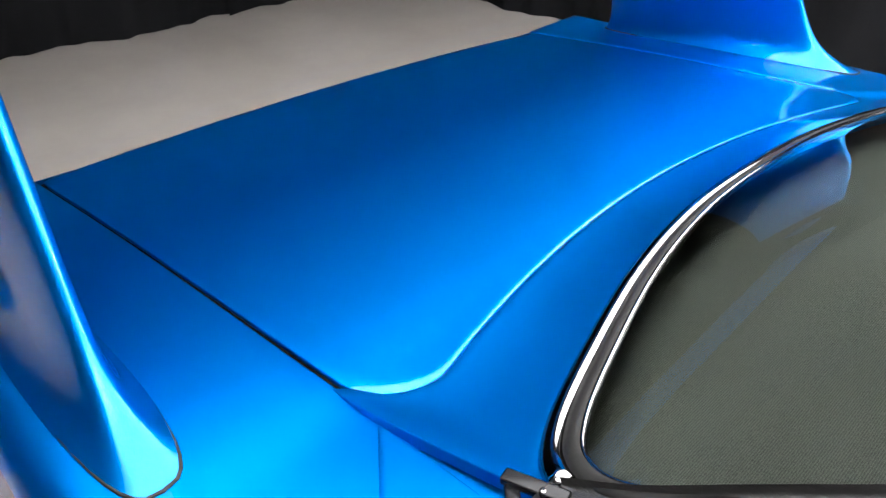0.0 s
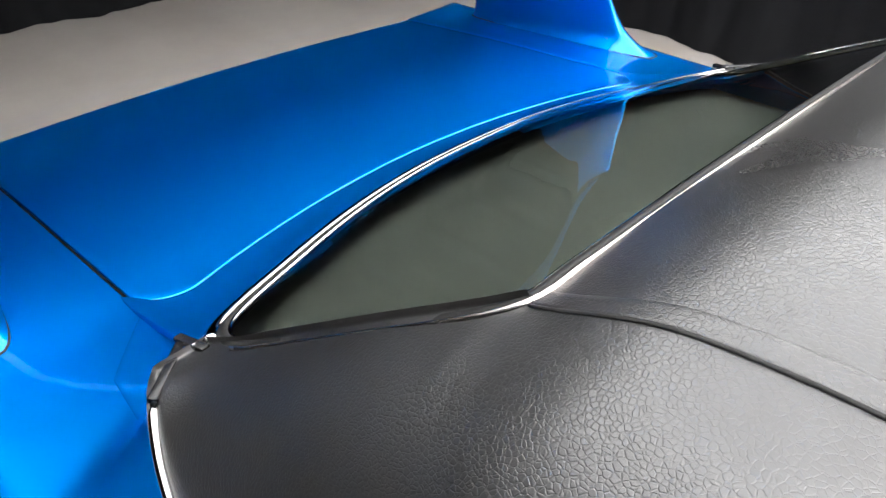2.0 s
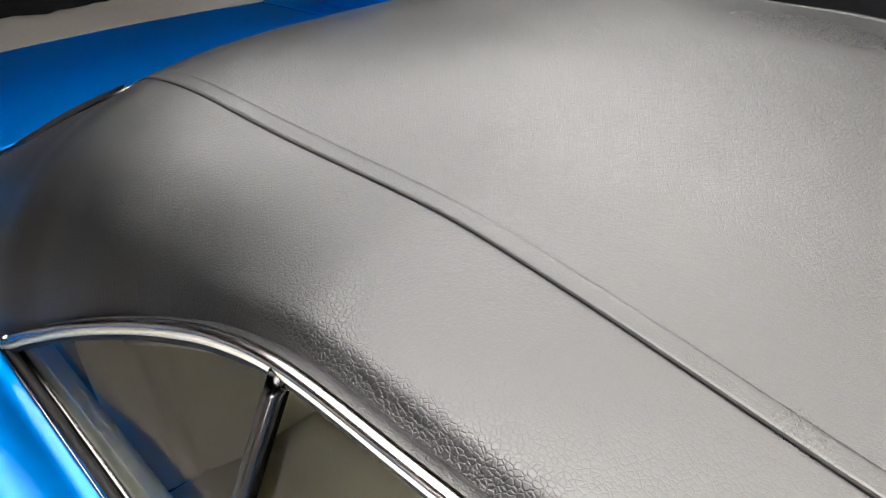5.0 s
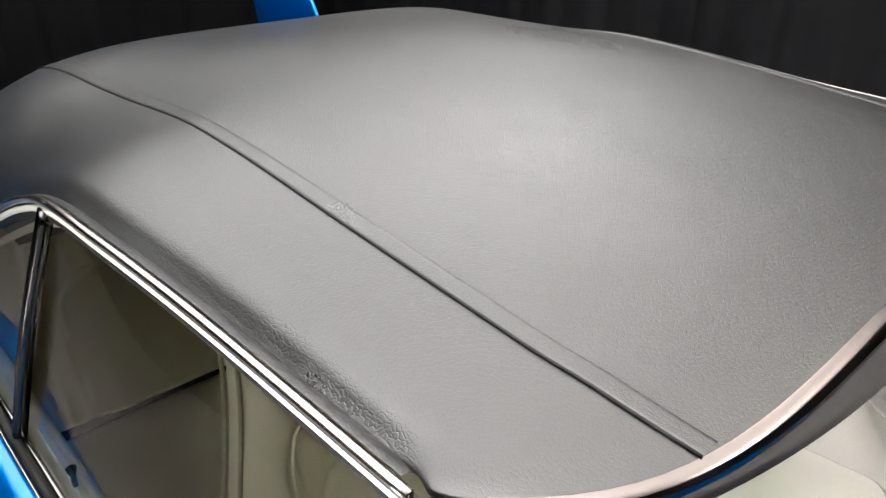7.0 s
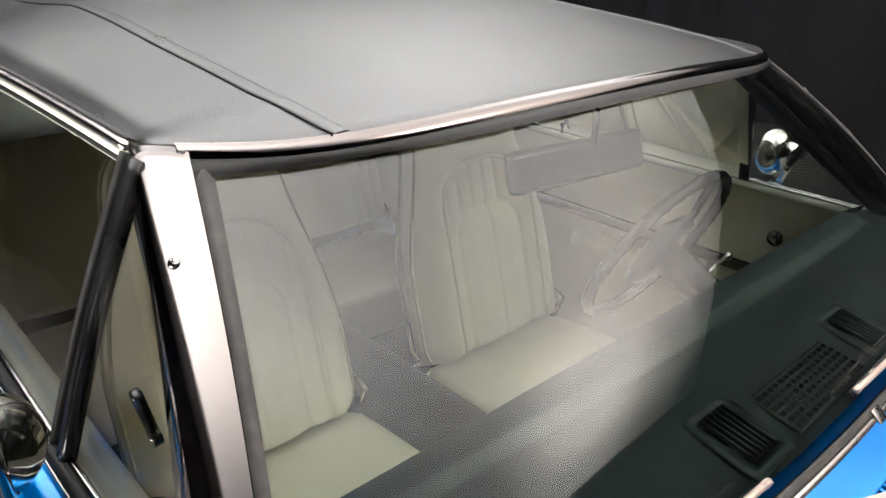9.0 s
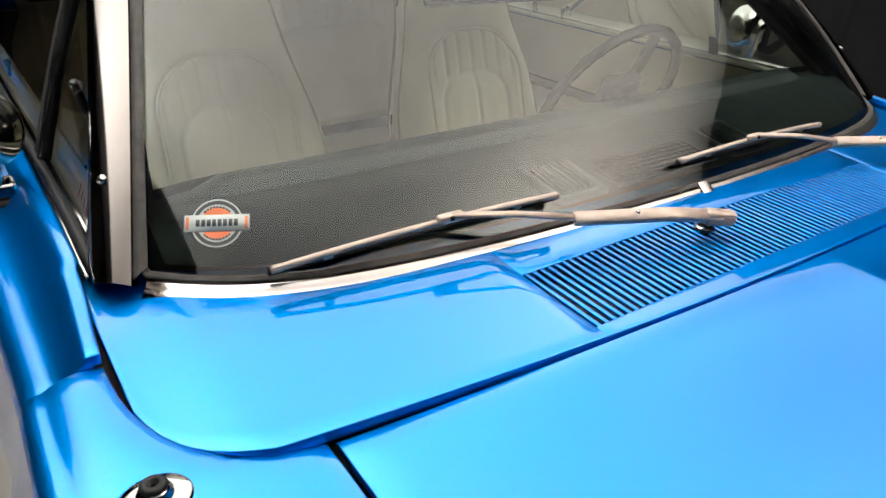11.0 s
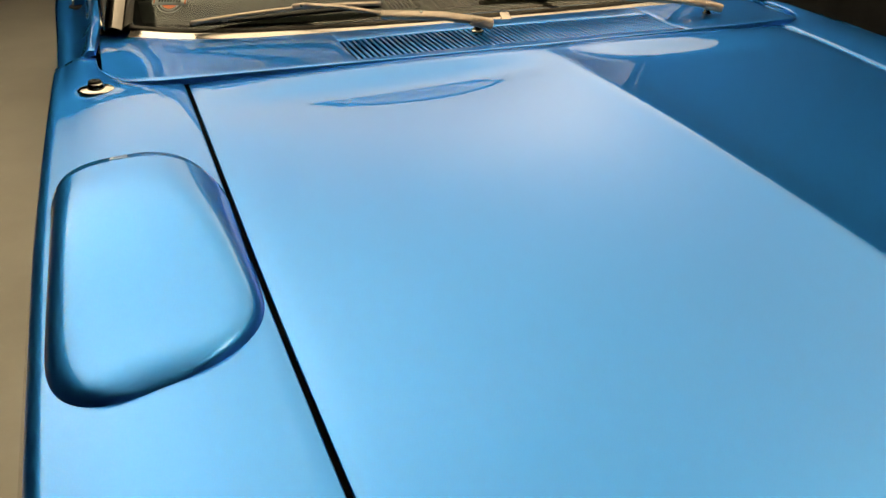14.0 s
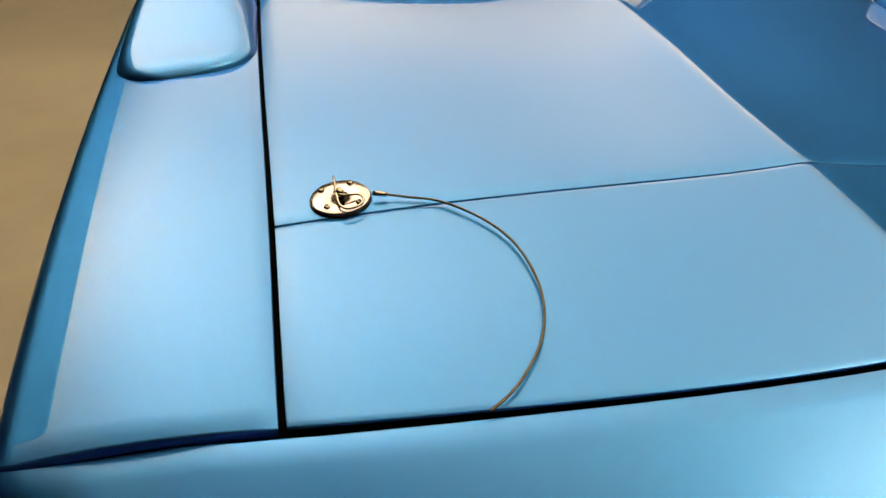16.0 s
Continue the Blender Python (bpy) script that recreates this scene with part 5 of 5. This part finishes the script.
dash_vent(0.487, -0.192)
dash_vent(0.485, 0.19)
m0 = Matrix.Translation((0.49, -0.005, dash_z(0.49, 0) + 0.0006)) @ pose(0, 0, 0, 0, 9, 0)
grille = part("speaker_grille", box(0.09, 0.225, 0.004, m0, 0.001), DASH, dash, "slotted speaker grille in the dashboard top")
hole = box(0.0068, 0.0115, 0.001, None, 0)
hole_mesh = bpy.data.meshes.new("grille_slot")
hole.to_mesh(hole_mesh)
hole.free()
hole_mesh.materials.append(BLACK_METAL)
for i in range(8):
    for j in range(14):
        slot = new("grille_slot", hole_mesh)
        slot.parent = grille
        slot.matrix_world = m0 @ pose(-0.0375 + 0.0107 * i, -0.1 + 0.0154 * j, 0.0022)

# steering wheel and column
wc = Vector((0.02, 0.40, 0.93))
wn = Vector((-0.9, 0, 0.44)).normalized()
wm = Matrix.Translation(wc) @ wn.to_track_quat("Z", "Y").to_matrix().to_4x4()
wheel = empty("steering_wheel", wc.x, wc.y, wc.z, car)
tagged(wheel, "black two-spoke steering wheel with finger grips")


def wheel_part(name, bm, mat, label=""):
    ob = part(name, bm, mat, wheel, label)
    ob.matrix_parent_inverse = wheel.matrix_world.inverted()
    return ob


rim_bm = bmesh.new()
rows = []
for k in range(96):
    a = 2 * math.pi * k / 96
    r = 0.0125 + 0.0014 * math.sin(36 * a)
    rows.append([rim_bm.verts.new(wm @ Vector(((0.198 + r * math.cos(b)) * math.cos(a), (0.198 + r * math.cos(b)) * math.sin(a), r * math.sin(b)))) for b in steps(0, 2 * math.pi * 9 / 10, 9)])
for k in range(96):
    p, q = rows[k], rows[(k + 1) % 96]
    for i in range(10):
        rim_bm.faces.new((p[i], p[(i + 1) % 10], q[(i + 1) % 10], q[i]))
wheel_part("wheel_rim", rim_bm, BLACK_METAL, "black moulded rim")
for s in (1, -1):
    wheel_part("spoke", sweep([wm @ Vector((0.02, s * 0.03, -0.02)), wm @ Vector((-0.02, s * 0.11, -0.014)), wm @ Vector((-0.04, s * 0.19, 0))], [(-0.02, -0.004), (0.02, -0.004), (0.014, 0.004), (-0.014, 0.004)], up=tuple(wn)), BLACK_METAL)
wheel_part("horn_pad", box(0.11, 0.16, 0.04, wm @ pose(0, 0, -0.01), 0.016), BLACK_METAL)
wheel_part("column", lathe([(0.035, 0), (0.04, -0.08), (0.034, -0.3)], 20, wm), BLACK_METAL, "black steering column")
wheel_part("signal_lever", sweep([(0.13, 0.43, 0.9), (0.115, 0.5, 0.895), (0.105, 0.566, 0.89)], round_profile(0.004, 8)), CHROME, "thin chrome lever on the steering column")
wheel_part("lever_knob", lathe([(0.003, -0.012), (0.008, -0.008), (0.009, 0.004), (0.005, 0.012), (0.001, 0.013)], 14, pose(0.104, 0.573, 0.889, 90, 0, 0)), CHROME)

# interior mirror
im = Matrix.Translation((0.094, -0.021, 1.221)) @ pose(0, 0, 0, 0, -14, -6)
mir = part("interior_mirror", box(0.03, 0.29, 0.066, im, 0.014, seg=3), BLACK_METAL, car, "dark interior mirror on a short stem")
part("mirror_stem", sweep([im @ Vector((0.01, 0.02, 0)), Vector((0.12, -0.02, 1.30)), Vector((0.1, -0.02, 1.33))], round_profile(0.006, 8)), BRUSHED, mir)
screw(im @ Vector((0.016, 0.02, 0.0)), (1, 0, 0.2), 0.005, mir)


# ---------------------------------------------------------------- outside mirrors, wipers, fittings
def door_mirror(sign):
    base = Vector((0.056, -sign * 0.858, 0.964))
    head = Vector((0.04, -sign * 0.868, 1.066))
    ob = empty("door_mirror", base.x, base.y, base.z, car)
    tagged(ob, "round chrome door mirror on an angled stalk")
    def put(name, bm, mat, label=""):
        o = part(name, bm, mat, ob, label)
        o.matrix_parent_inverse = ob.matrix_world.inverted()
        return o
    axis = Vector((0.93, -sign * -0.25, 0.1)).normalized().to_track_quat("Z", "Y").to_matrix().to_4x4()
    m = Matrix.Translation(head) @ axis
    put("shell", lathe([(0.054, -0.014), (0.058, -0.012), (0.0585, 0.0), (0.055, 0.014), (0.045, 0.026), (0.028, 0.034), (0.006, 0.037)], 36, m), CHROME, "polished round mirror shell")
    put("mirror_glass", lathe([(0.05, -0.0152), (0.05, -0.0145)], 36, m), CHROME)
    put("foot_pad", lathe([(0.026, 0), (0.027, 0.004), (0.022, 0.008)], 24, Matrix.Translation(base)), RUBBER, "black rubber foot of the mirror")
    top = head + Vector((0.045, 0, 0.03))
    put("stalk", sweep([base + Vector((0, 0, 0.004)), base.lerp(top, 0.22), base.lerp(top, 0.3), base.lerp(top, 0.75), top], [(-0.013, -0.011), (0.013, -0.011), (0.0, 0.014)], up=(1, 0, 0)), CHROME, "faceted chrome mirror stalk")
    put("stalk_socket", box(0.032, 0.034, 0.03, Matrix.Translation(base + Vector((0.004, 0, 0.018))) @ pose(0, 0, 0, 0, 12, 0), 0.006), CHROME)


for s in (1, -1):
    door_mirror(s)


def wiper(pivot, a, b, hinge):
    """A wiper parked along the glass: blade from a to b, arm from the pivot to the hinge on the blade."""
    a, b, pivot = Vector(a), Vector(b), Vector(pivot)
    ob = empty("wiper", pivot.x, pivot.y, pivot.z, car)
    tagged(ob, "beige-finished windshield wiper parked along the glass")
    def put(name, bm, mat, label="", parent=None):
        o = part(name, bm, mat, ob, label)
        o.matrix_parent_inverse = ob.matrix_world.inverted()
        return o
    n = Vector((0.62, 0, 0.78))
    mid = a.lerp(b, hinge)
    lift = n * 0.014
    bow = [a.lerp(b, t) + n * (0.004 + 0.012 * (1 - abs(2 * t - 1) ** 2)) for t in steps(0, 1, 16)]
    put("blade_rubber", sweep([a.lerp(b, t) - n * 0.002 for t in steps(-0.005, 1.005, 8)], [(-0.003, -0.004), (0.003, -0.004), (0.0045, 0.003), (-0.0045, 0.003)], up=tuple(n)), RUBBER, "black wiper rubber")
    put("blade_bridge", sweep(bow, [(-0.0042, -0.002), (0.0042, -0.002), (0.003, 0.003), (-0.003, 0.003)], up=tuple(n)), ARM_PAINT, "beige metal blade bridge")
    for t in (0.02, 0.17, 0.83, 0.98):
        put("blade_claw", box(0.012, 0.008, 0.008, Matrix.Translation(a.lerp(b, t) + n * 0.004) @ (b - a).to_track_quat("X", "Z").to_matrix().to_4x4(), 0.002), ARM_PAINT)
    clip = (b - a).to_track_quat("X", "Z").to_matrix().to_4x4()
    put("blade_clip", box(0.034, 0.011, 0.010, Matrix.Translation(mid + n * 0.022) @ clip, 0.003), ARM_PAINT, "blade coupling clip")
    put("clip_pin", box(0.005, 0.0122, 0.005, Matrix.Translation(mid + n * 0.023) @ clip, 0), BLACK_METAL)
    elbow = pivot.lerp(mid, 0.56) + n * 0.018
    put("arm_rod", sweep([mid + n * 0.026, mid.lerp(elbow, 0.5) + n * 0.022, elbow + n * 0.006], [(-0.0038, -0.0015), (0.0038, -0.0015), (0.0038, 0.002), (-0.0038, 0.002)], up=tuple(n)), ARM_PAINT)
    put("arm", sweep([elbow + n * 0.005, pivot.lerp(elbow, 0.4) + n * 0.03, pivot + n * 0.034], [(-0.0088, -0.007), (0.0088, -0.007), (0.0088, 0.001), (0.0066, 0.003), (-0.0066, 0.003), (-0.0088, 0.001)], up=tuple(n)), ARM_PAINT, "beige wiper arm")
    lie = (elbow - pivot).to_track_quat("X", "Z").to_matrix().to_4x4()
    put("arm_head", box(0.05, 0.0205, 0.021, Matrix.Translation(pivot + n * 0.028) @ lie, 0.0075, seg=3), ARM_PAINT, "rounded beige cap of the wiper arm")
    put("arm_rivet", lathe([(0.003, 0.0), (0.003, 0.0012), (0.0012, 0.002)], 14, Matrix.Translation(pivot.lerp(elbow, 0.62) + n * 0.0285) @ Vector(n).to_track_quat("Z", "Y").to_matrix().to_4x4()), CHROME, "small bright rivet")
    put("pivot_post", lathe([(0.011, -0.006), (0.011, 0.004), (0.0075, 0.006), (0.0075, 0.024)], 18, Matrix.Translation(pivot)), BLACK_METAL, "dark wiper pivot")
    put("pivot_nut", lathe([(0.014, -0.006), (0.014, 0.001), (0.01, 0.004)], 18, Matrix.Translation(pivot)), CHROME)


wiper((0.664, -0.086, 0.979), (0.518, -0.648, 1.004), (0.556, -0.264, 1.024), 0.56)
wiper((0.646, 0.541, 0.966), (0.553, -0.017, 1.024), (0.548, 0.366, 1.02), 0.44)

# aerial base on the fender
ant = Vector((0.727, -0.834, fender_top(0.727, 0.834)))
base = part("aerial_base", lathe([(0.027, 0), (0.0275, 0.002), (0.024, 0.0045), (0.014, 0.006)], 32, Matrix.Translation(ant) @ pose(0, 0, 0, 0, 4, 0) @ Matrix.Diagonal((0.9, 1.1, 1, 1))), CHROME, car, "chrome aerial base with a black collar and no mast")
part("aerial_nut", lathe([(0.0145, 0.004), (0.0145, 0.008), (0.012, 0.011), (0.012, 0.013)], 20, Matrix.Translation(ant)), CHROME, base)
part("aerial_collar", lathe([(0.0105, 0.010), (0.0105, 0.0165), (0.009, 0.018), (0.0045, 0.018), (0.004, 0.012)], 22, Matrix.Translation(ant)), RUBBER, base)

# hood pin: plate, pin, clip and cable
pc = Vector((1.855, -0.578, hood_z(1.855, -0.578)))
nrm = Vector((-(hood_z(1.865, -0.578) - hood_z(1.845, -0.578)) / 0.02, -(hood_z(1.855, -0.568) - hood_z(1.855, -0.588)) / 0.02, 1)).normalized()
along = (Vector((1, 0, 0)) - nrm * nrm.x).normalized()
pm = Matrix((along, nrm.cross(along), nrm)).transposed().to_4x4()
pm.translation = pc
pin = empty("hood_pin", pc.x, pc.y, pc.z, car)
tagged(pin, "round stainless hood pin plate with clip and wire lanyard")


def pin_part(name, bm, mat, label=""):
    ob = part(name, bm, mat, pin, label)
    ob.matrix_parent_inverse = pin.matrix_world.inverted()
    return ob


pin_part("gasket", lathe([(0.0375, 0), (0.0375, 0.003), (0.035, 0.0035)], 40, pm), RUBBER, "black gasket under the plate")
plate_bm = bmesh.new()
rows = [[plate_bm.verts.new(pm @ Vector((r * math.cos(2 * math.pi * i / 40), r * math.sin(2 * math.pi * i / 40), z))) for i in range(40)] for r, z in ((0.0362, 0.003), (0.0362, 0.0052), (0.0355, 0.0058), (0.0115, 0.0058), (0.0105, 0.005), (0.0105, 0.0005))]
for p, q in zip(rows, rows[1:]):
    for i in range(40):
        plate_bm.faces.new((p[i], p[(i + 1) % 40], q[(i + 1) % 40], q[i]))
pin_part("plate", plate_bm, PLATE, "polished round scuff plate")
pin_part("plate_hole", lathe([(0.0105, 0.0005), (0.0105, 0.001)], 24, pm), BLACK_METAL)
pin_part("pin_post", lathe([(0.0055, 0.0), (0.0055, 0.012), (0.003, 0.017)], 18, pm), CHROME, "steel pin with a rounded end")
for a, b in ((-0.019, -0.022), (-0.027, 0.0145), (0.0195, -0.0175), (0.018, 0.021)):
    q = pm @ Vector((a, b, 0.0056))
    o = screw(q, nrm, 0.0042, pin, "plate_screw")
    o.matrix_parent_inverse = pin.matrix_world.inverted()
    for c in o.children:
        c.matrix_parent_inverse = Matrix.Identity(4)
clip = [Vector(p) for p in ((-0.036, -0.0045, 0.012), (-0.02, -0.0045, 0.0125), (0.0, -0.004, 0.0125), (0.018, -0.0035, 0.012), (0.029, -0.001, 0.0115), (0.0355, 0.006, 0.011), (0.034, 0.017, 0.011), (0.027, 0.0245, 0.011), (0.018, 0.0265, 0.011), (0.0105, 0.0235, 0.011), (0.0075, 0.017, 0.011), (0.0072, 0.006, 0.0112), (0.004, -0.002, 0.012))]
pin_part("spring_clip", sweep([pm @ p for p in spline(clip, 6)], round_profile(0.0016, 8), up=tuple(nrm)), CHROME, "bent wire clip through the pin")
arc = ((1.864, -0.54), (1.876, -0.5), (1.895, -0.462), (1.937, -0.424), (1.985, -0.4), (2.043, -0.391), (2.094, -0.396), (2.138, -0.412), (2.172, -0.436), (2.192, -0.456), (2.207, -0.478))
path = [Vector((x, y, hood_z(min(x, 2.2), y) + 0.0055 - 0.03 * smooth(2.205, 2.24, x))) for x, y in arc]
path[0].z += 0.004
pin_part("lanyard", sweep(spline(path, 10), round_profile(0.0015, 8)), CABLE, "thin sheathed wire cable looping to the front gap")
pin_part("lanyard_sleeve", sweep([path[0], path[0].lerp(path[1], 0.4)], round_profile(0.003, 8)), BRUSHED)

# decal on the windshield: round badge with a banner across it
gu = -0.672 / 0.748
g0, gx, gy = Vector(glass_at(gu, 0.13)), Vector(glass_at(gu + 0.04, 0.13)), Vector(glass_at(gu, 0.2))
ex = (gx - g0).normalized()
ez = ex.cross((gy - g0).normalized()).normalized()
if ez.x < 0:
    ez.negate()
ey = ez.cross(ex).normalized()
dm = Matrix((ex, ey, ez)).transposed().to_4x4()
dm.translation = g0 + ez * 0.001
dm = dm @ Matrix.Scale(0.86, 4)
decal = empty("window_decal", *dm.translation, pane)
tagged(decal, "round orange and grey sticker on the windshield glass")


def disc(r0, r1, h, mat, name, a0=0.0, a1=360.0):
    bm = bmesh.new()
    n = 48
    ring = [(bm.verts.new(dm @ Vector((r0 * math.cos(a), r0 * math.sin(a), h))), bm.verts.new(dm @ Vector((r1 * math.cos(a), r1 * math.sin(a), h)))) for a in steps(radians(a0), radians(a1), n)]
    for (a, b), (c, d) in zip(ring, ring[1:]):
        bm.faces.new((a, b, d, c))
    ob = part(name, bm, mat, decal)
    ob.matrix_parent_inverse = decal.matrix_world.inverted()


def strip_box(w, h, x, y, z, mat, name, turn=0.0):
    ob = part(name, box(w, h, 0.0004, dm @ pose(x, y, z, 0, 0, turn), 0), mat, decal)
    ob.matrix_parent_inverse = decal.matrix_world.inverted()


disc(0.0, 0.0335, 0.0, DECAL_WHITE, "badge")
disc(0.0262, 0.0312, 0.0006, DECAL_DARK, "badge_ring")
disc(0.0, 0.0215, 0.0006, DECAL_ORANGE, "badge_centre")
strip_box(0.084, 0.023, 0, 0, 0.0009, DECAL_WHITE, "banner_edge")
strip_box(0.079, 0.0175, 0, 0, 0.0014, DECAL_ORANGE, "banner_border")
strip_box(0.0715, 0.021, 0, 0, 0.0019, DECAL_WHITE, "banner")
for k in range(8):
    strip_box(0.005, 0.0095, -0.0245 + 0.007 * k, 0, 0.0024, DECAL_DARK, "lettering_bar")
for k in range(9):
    for r, sgn in ((0.0225, 1), (0.0225, -1)):
        a = radians(sgn * (90 + (k - 4) * 11))
        strip_box(0.003, 0.0022, r * math.cos(a), r * math.sin(a), 0.0007, DECAL_DARK, "small_lettering_bar", math.degrees(a) - 90)

# a red marker scrawl low on the vent window
for k in range(7):
    x = 0.235 + 0.014 * k
    f = (x - 0.022) / 0.345
    v = 0.34 + 0.012 * k
    y = 0.793 - 0.09 * v * (1 - f)
    ob = part("marker_bar", box(0.0022, 0.0006, 0.012 if k % 3 else 0.019, pose(x, -(y + 0.0015), 0.992 + 0.315 * 0.3 * (1 - f), -16, 18 - 9 * (k % 3), 0), 0), RED_INK, pane, "short red marker stroke on the glass")


# ---------------------------------------------------------------- running gear under the body
def road_wheel(x, y):
    side = 1 if y > 0 else -1
    m = Matrix.Translation((x, y, 0.335)) @ pose(0, 0, 0, -90 * side, 0, 0)
    ob = empty("road_wheel", x, y, 0.0, car)
    tagged(ob, "black road wheel with steel rim")
    for name, bm, mat in (("tyre", lathe([(0.2, -0.1), (0.3, -0.105), (0.328, -0.09), (0.335, -0.05), (0.335, 0.05), (0.328, 0.09), (0.3, 0.105), (0.2, 0.1)], 40, m), RUBBER), ("rim", lathe([(0.2, -0.08), (0.205, 0.09), (0.17, 0.07), (0.06, 0.05), (0.03, 0.06)], 32, m), BRUSHED)):
        o = part(name, bm, mat, ob)
        o.matrix_parent_inverse = ob.matrix_world.inverted()


for x in (1.35, -1.6):
    for y in (-0.76, 0.76):
        road_wheel(x, y)
part("underbody", box(4.9, 1.5, 0.06, pose(-0.3, 0, 0.28), 0.02), BLACK_METAL, car, "dark underbody")
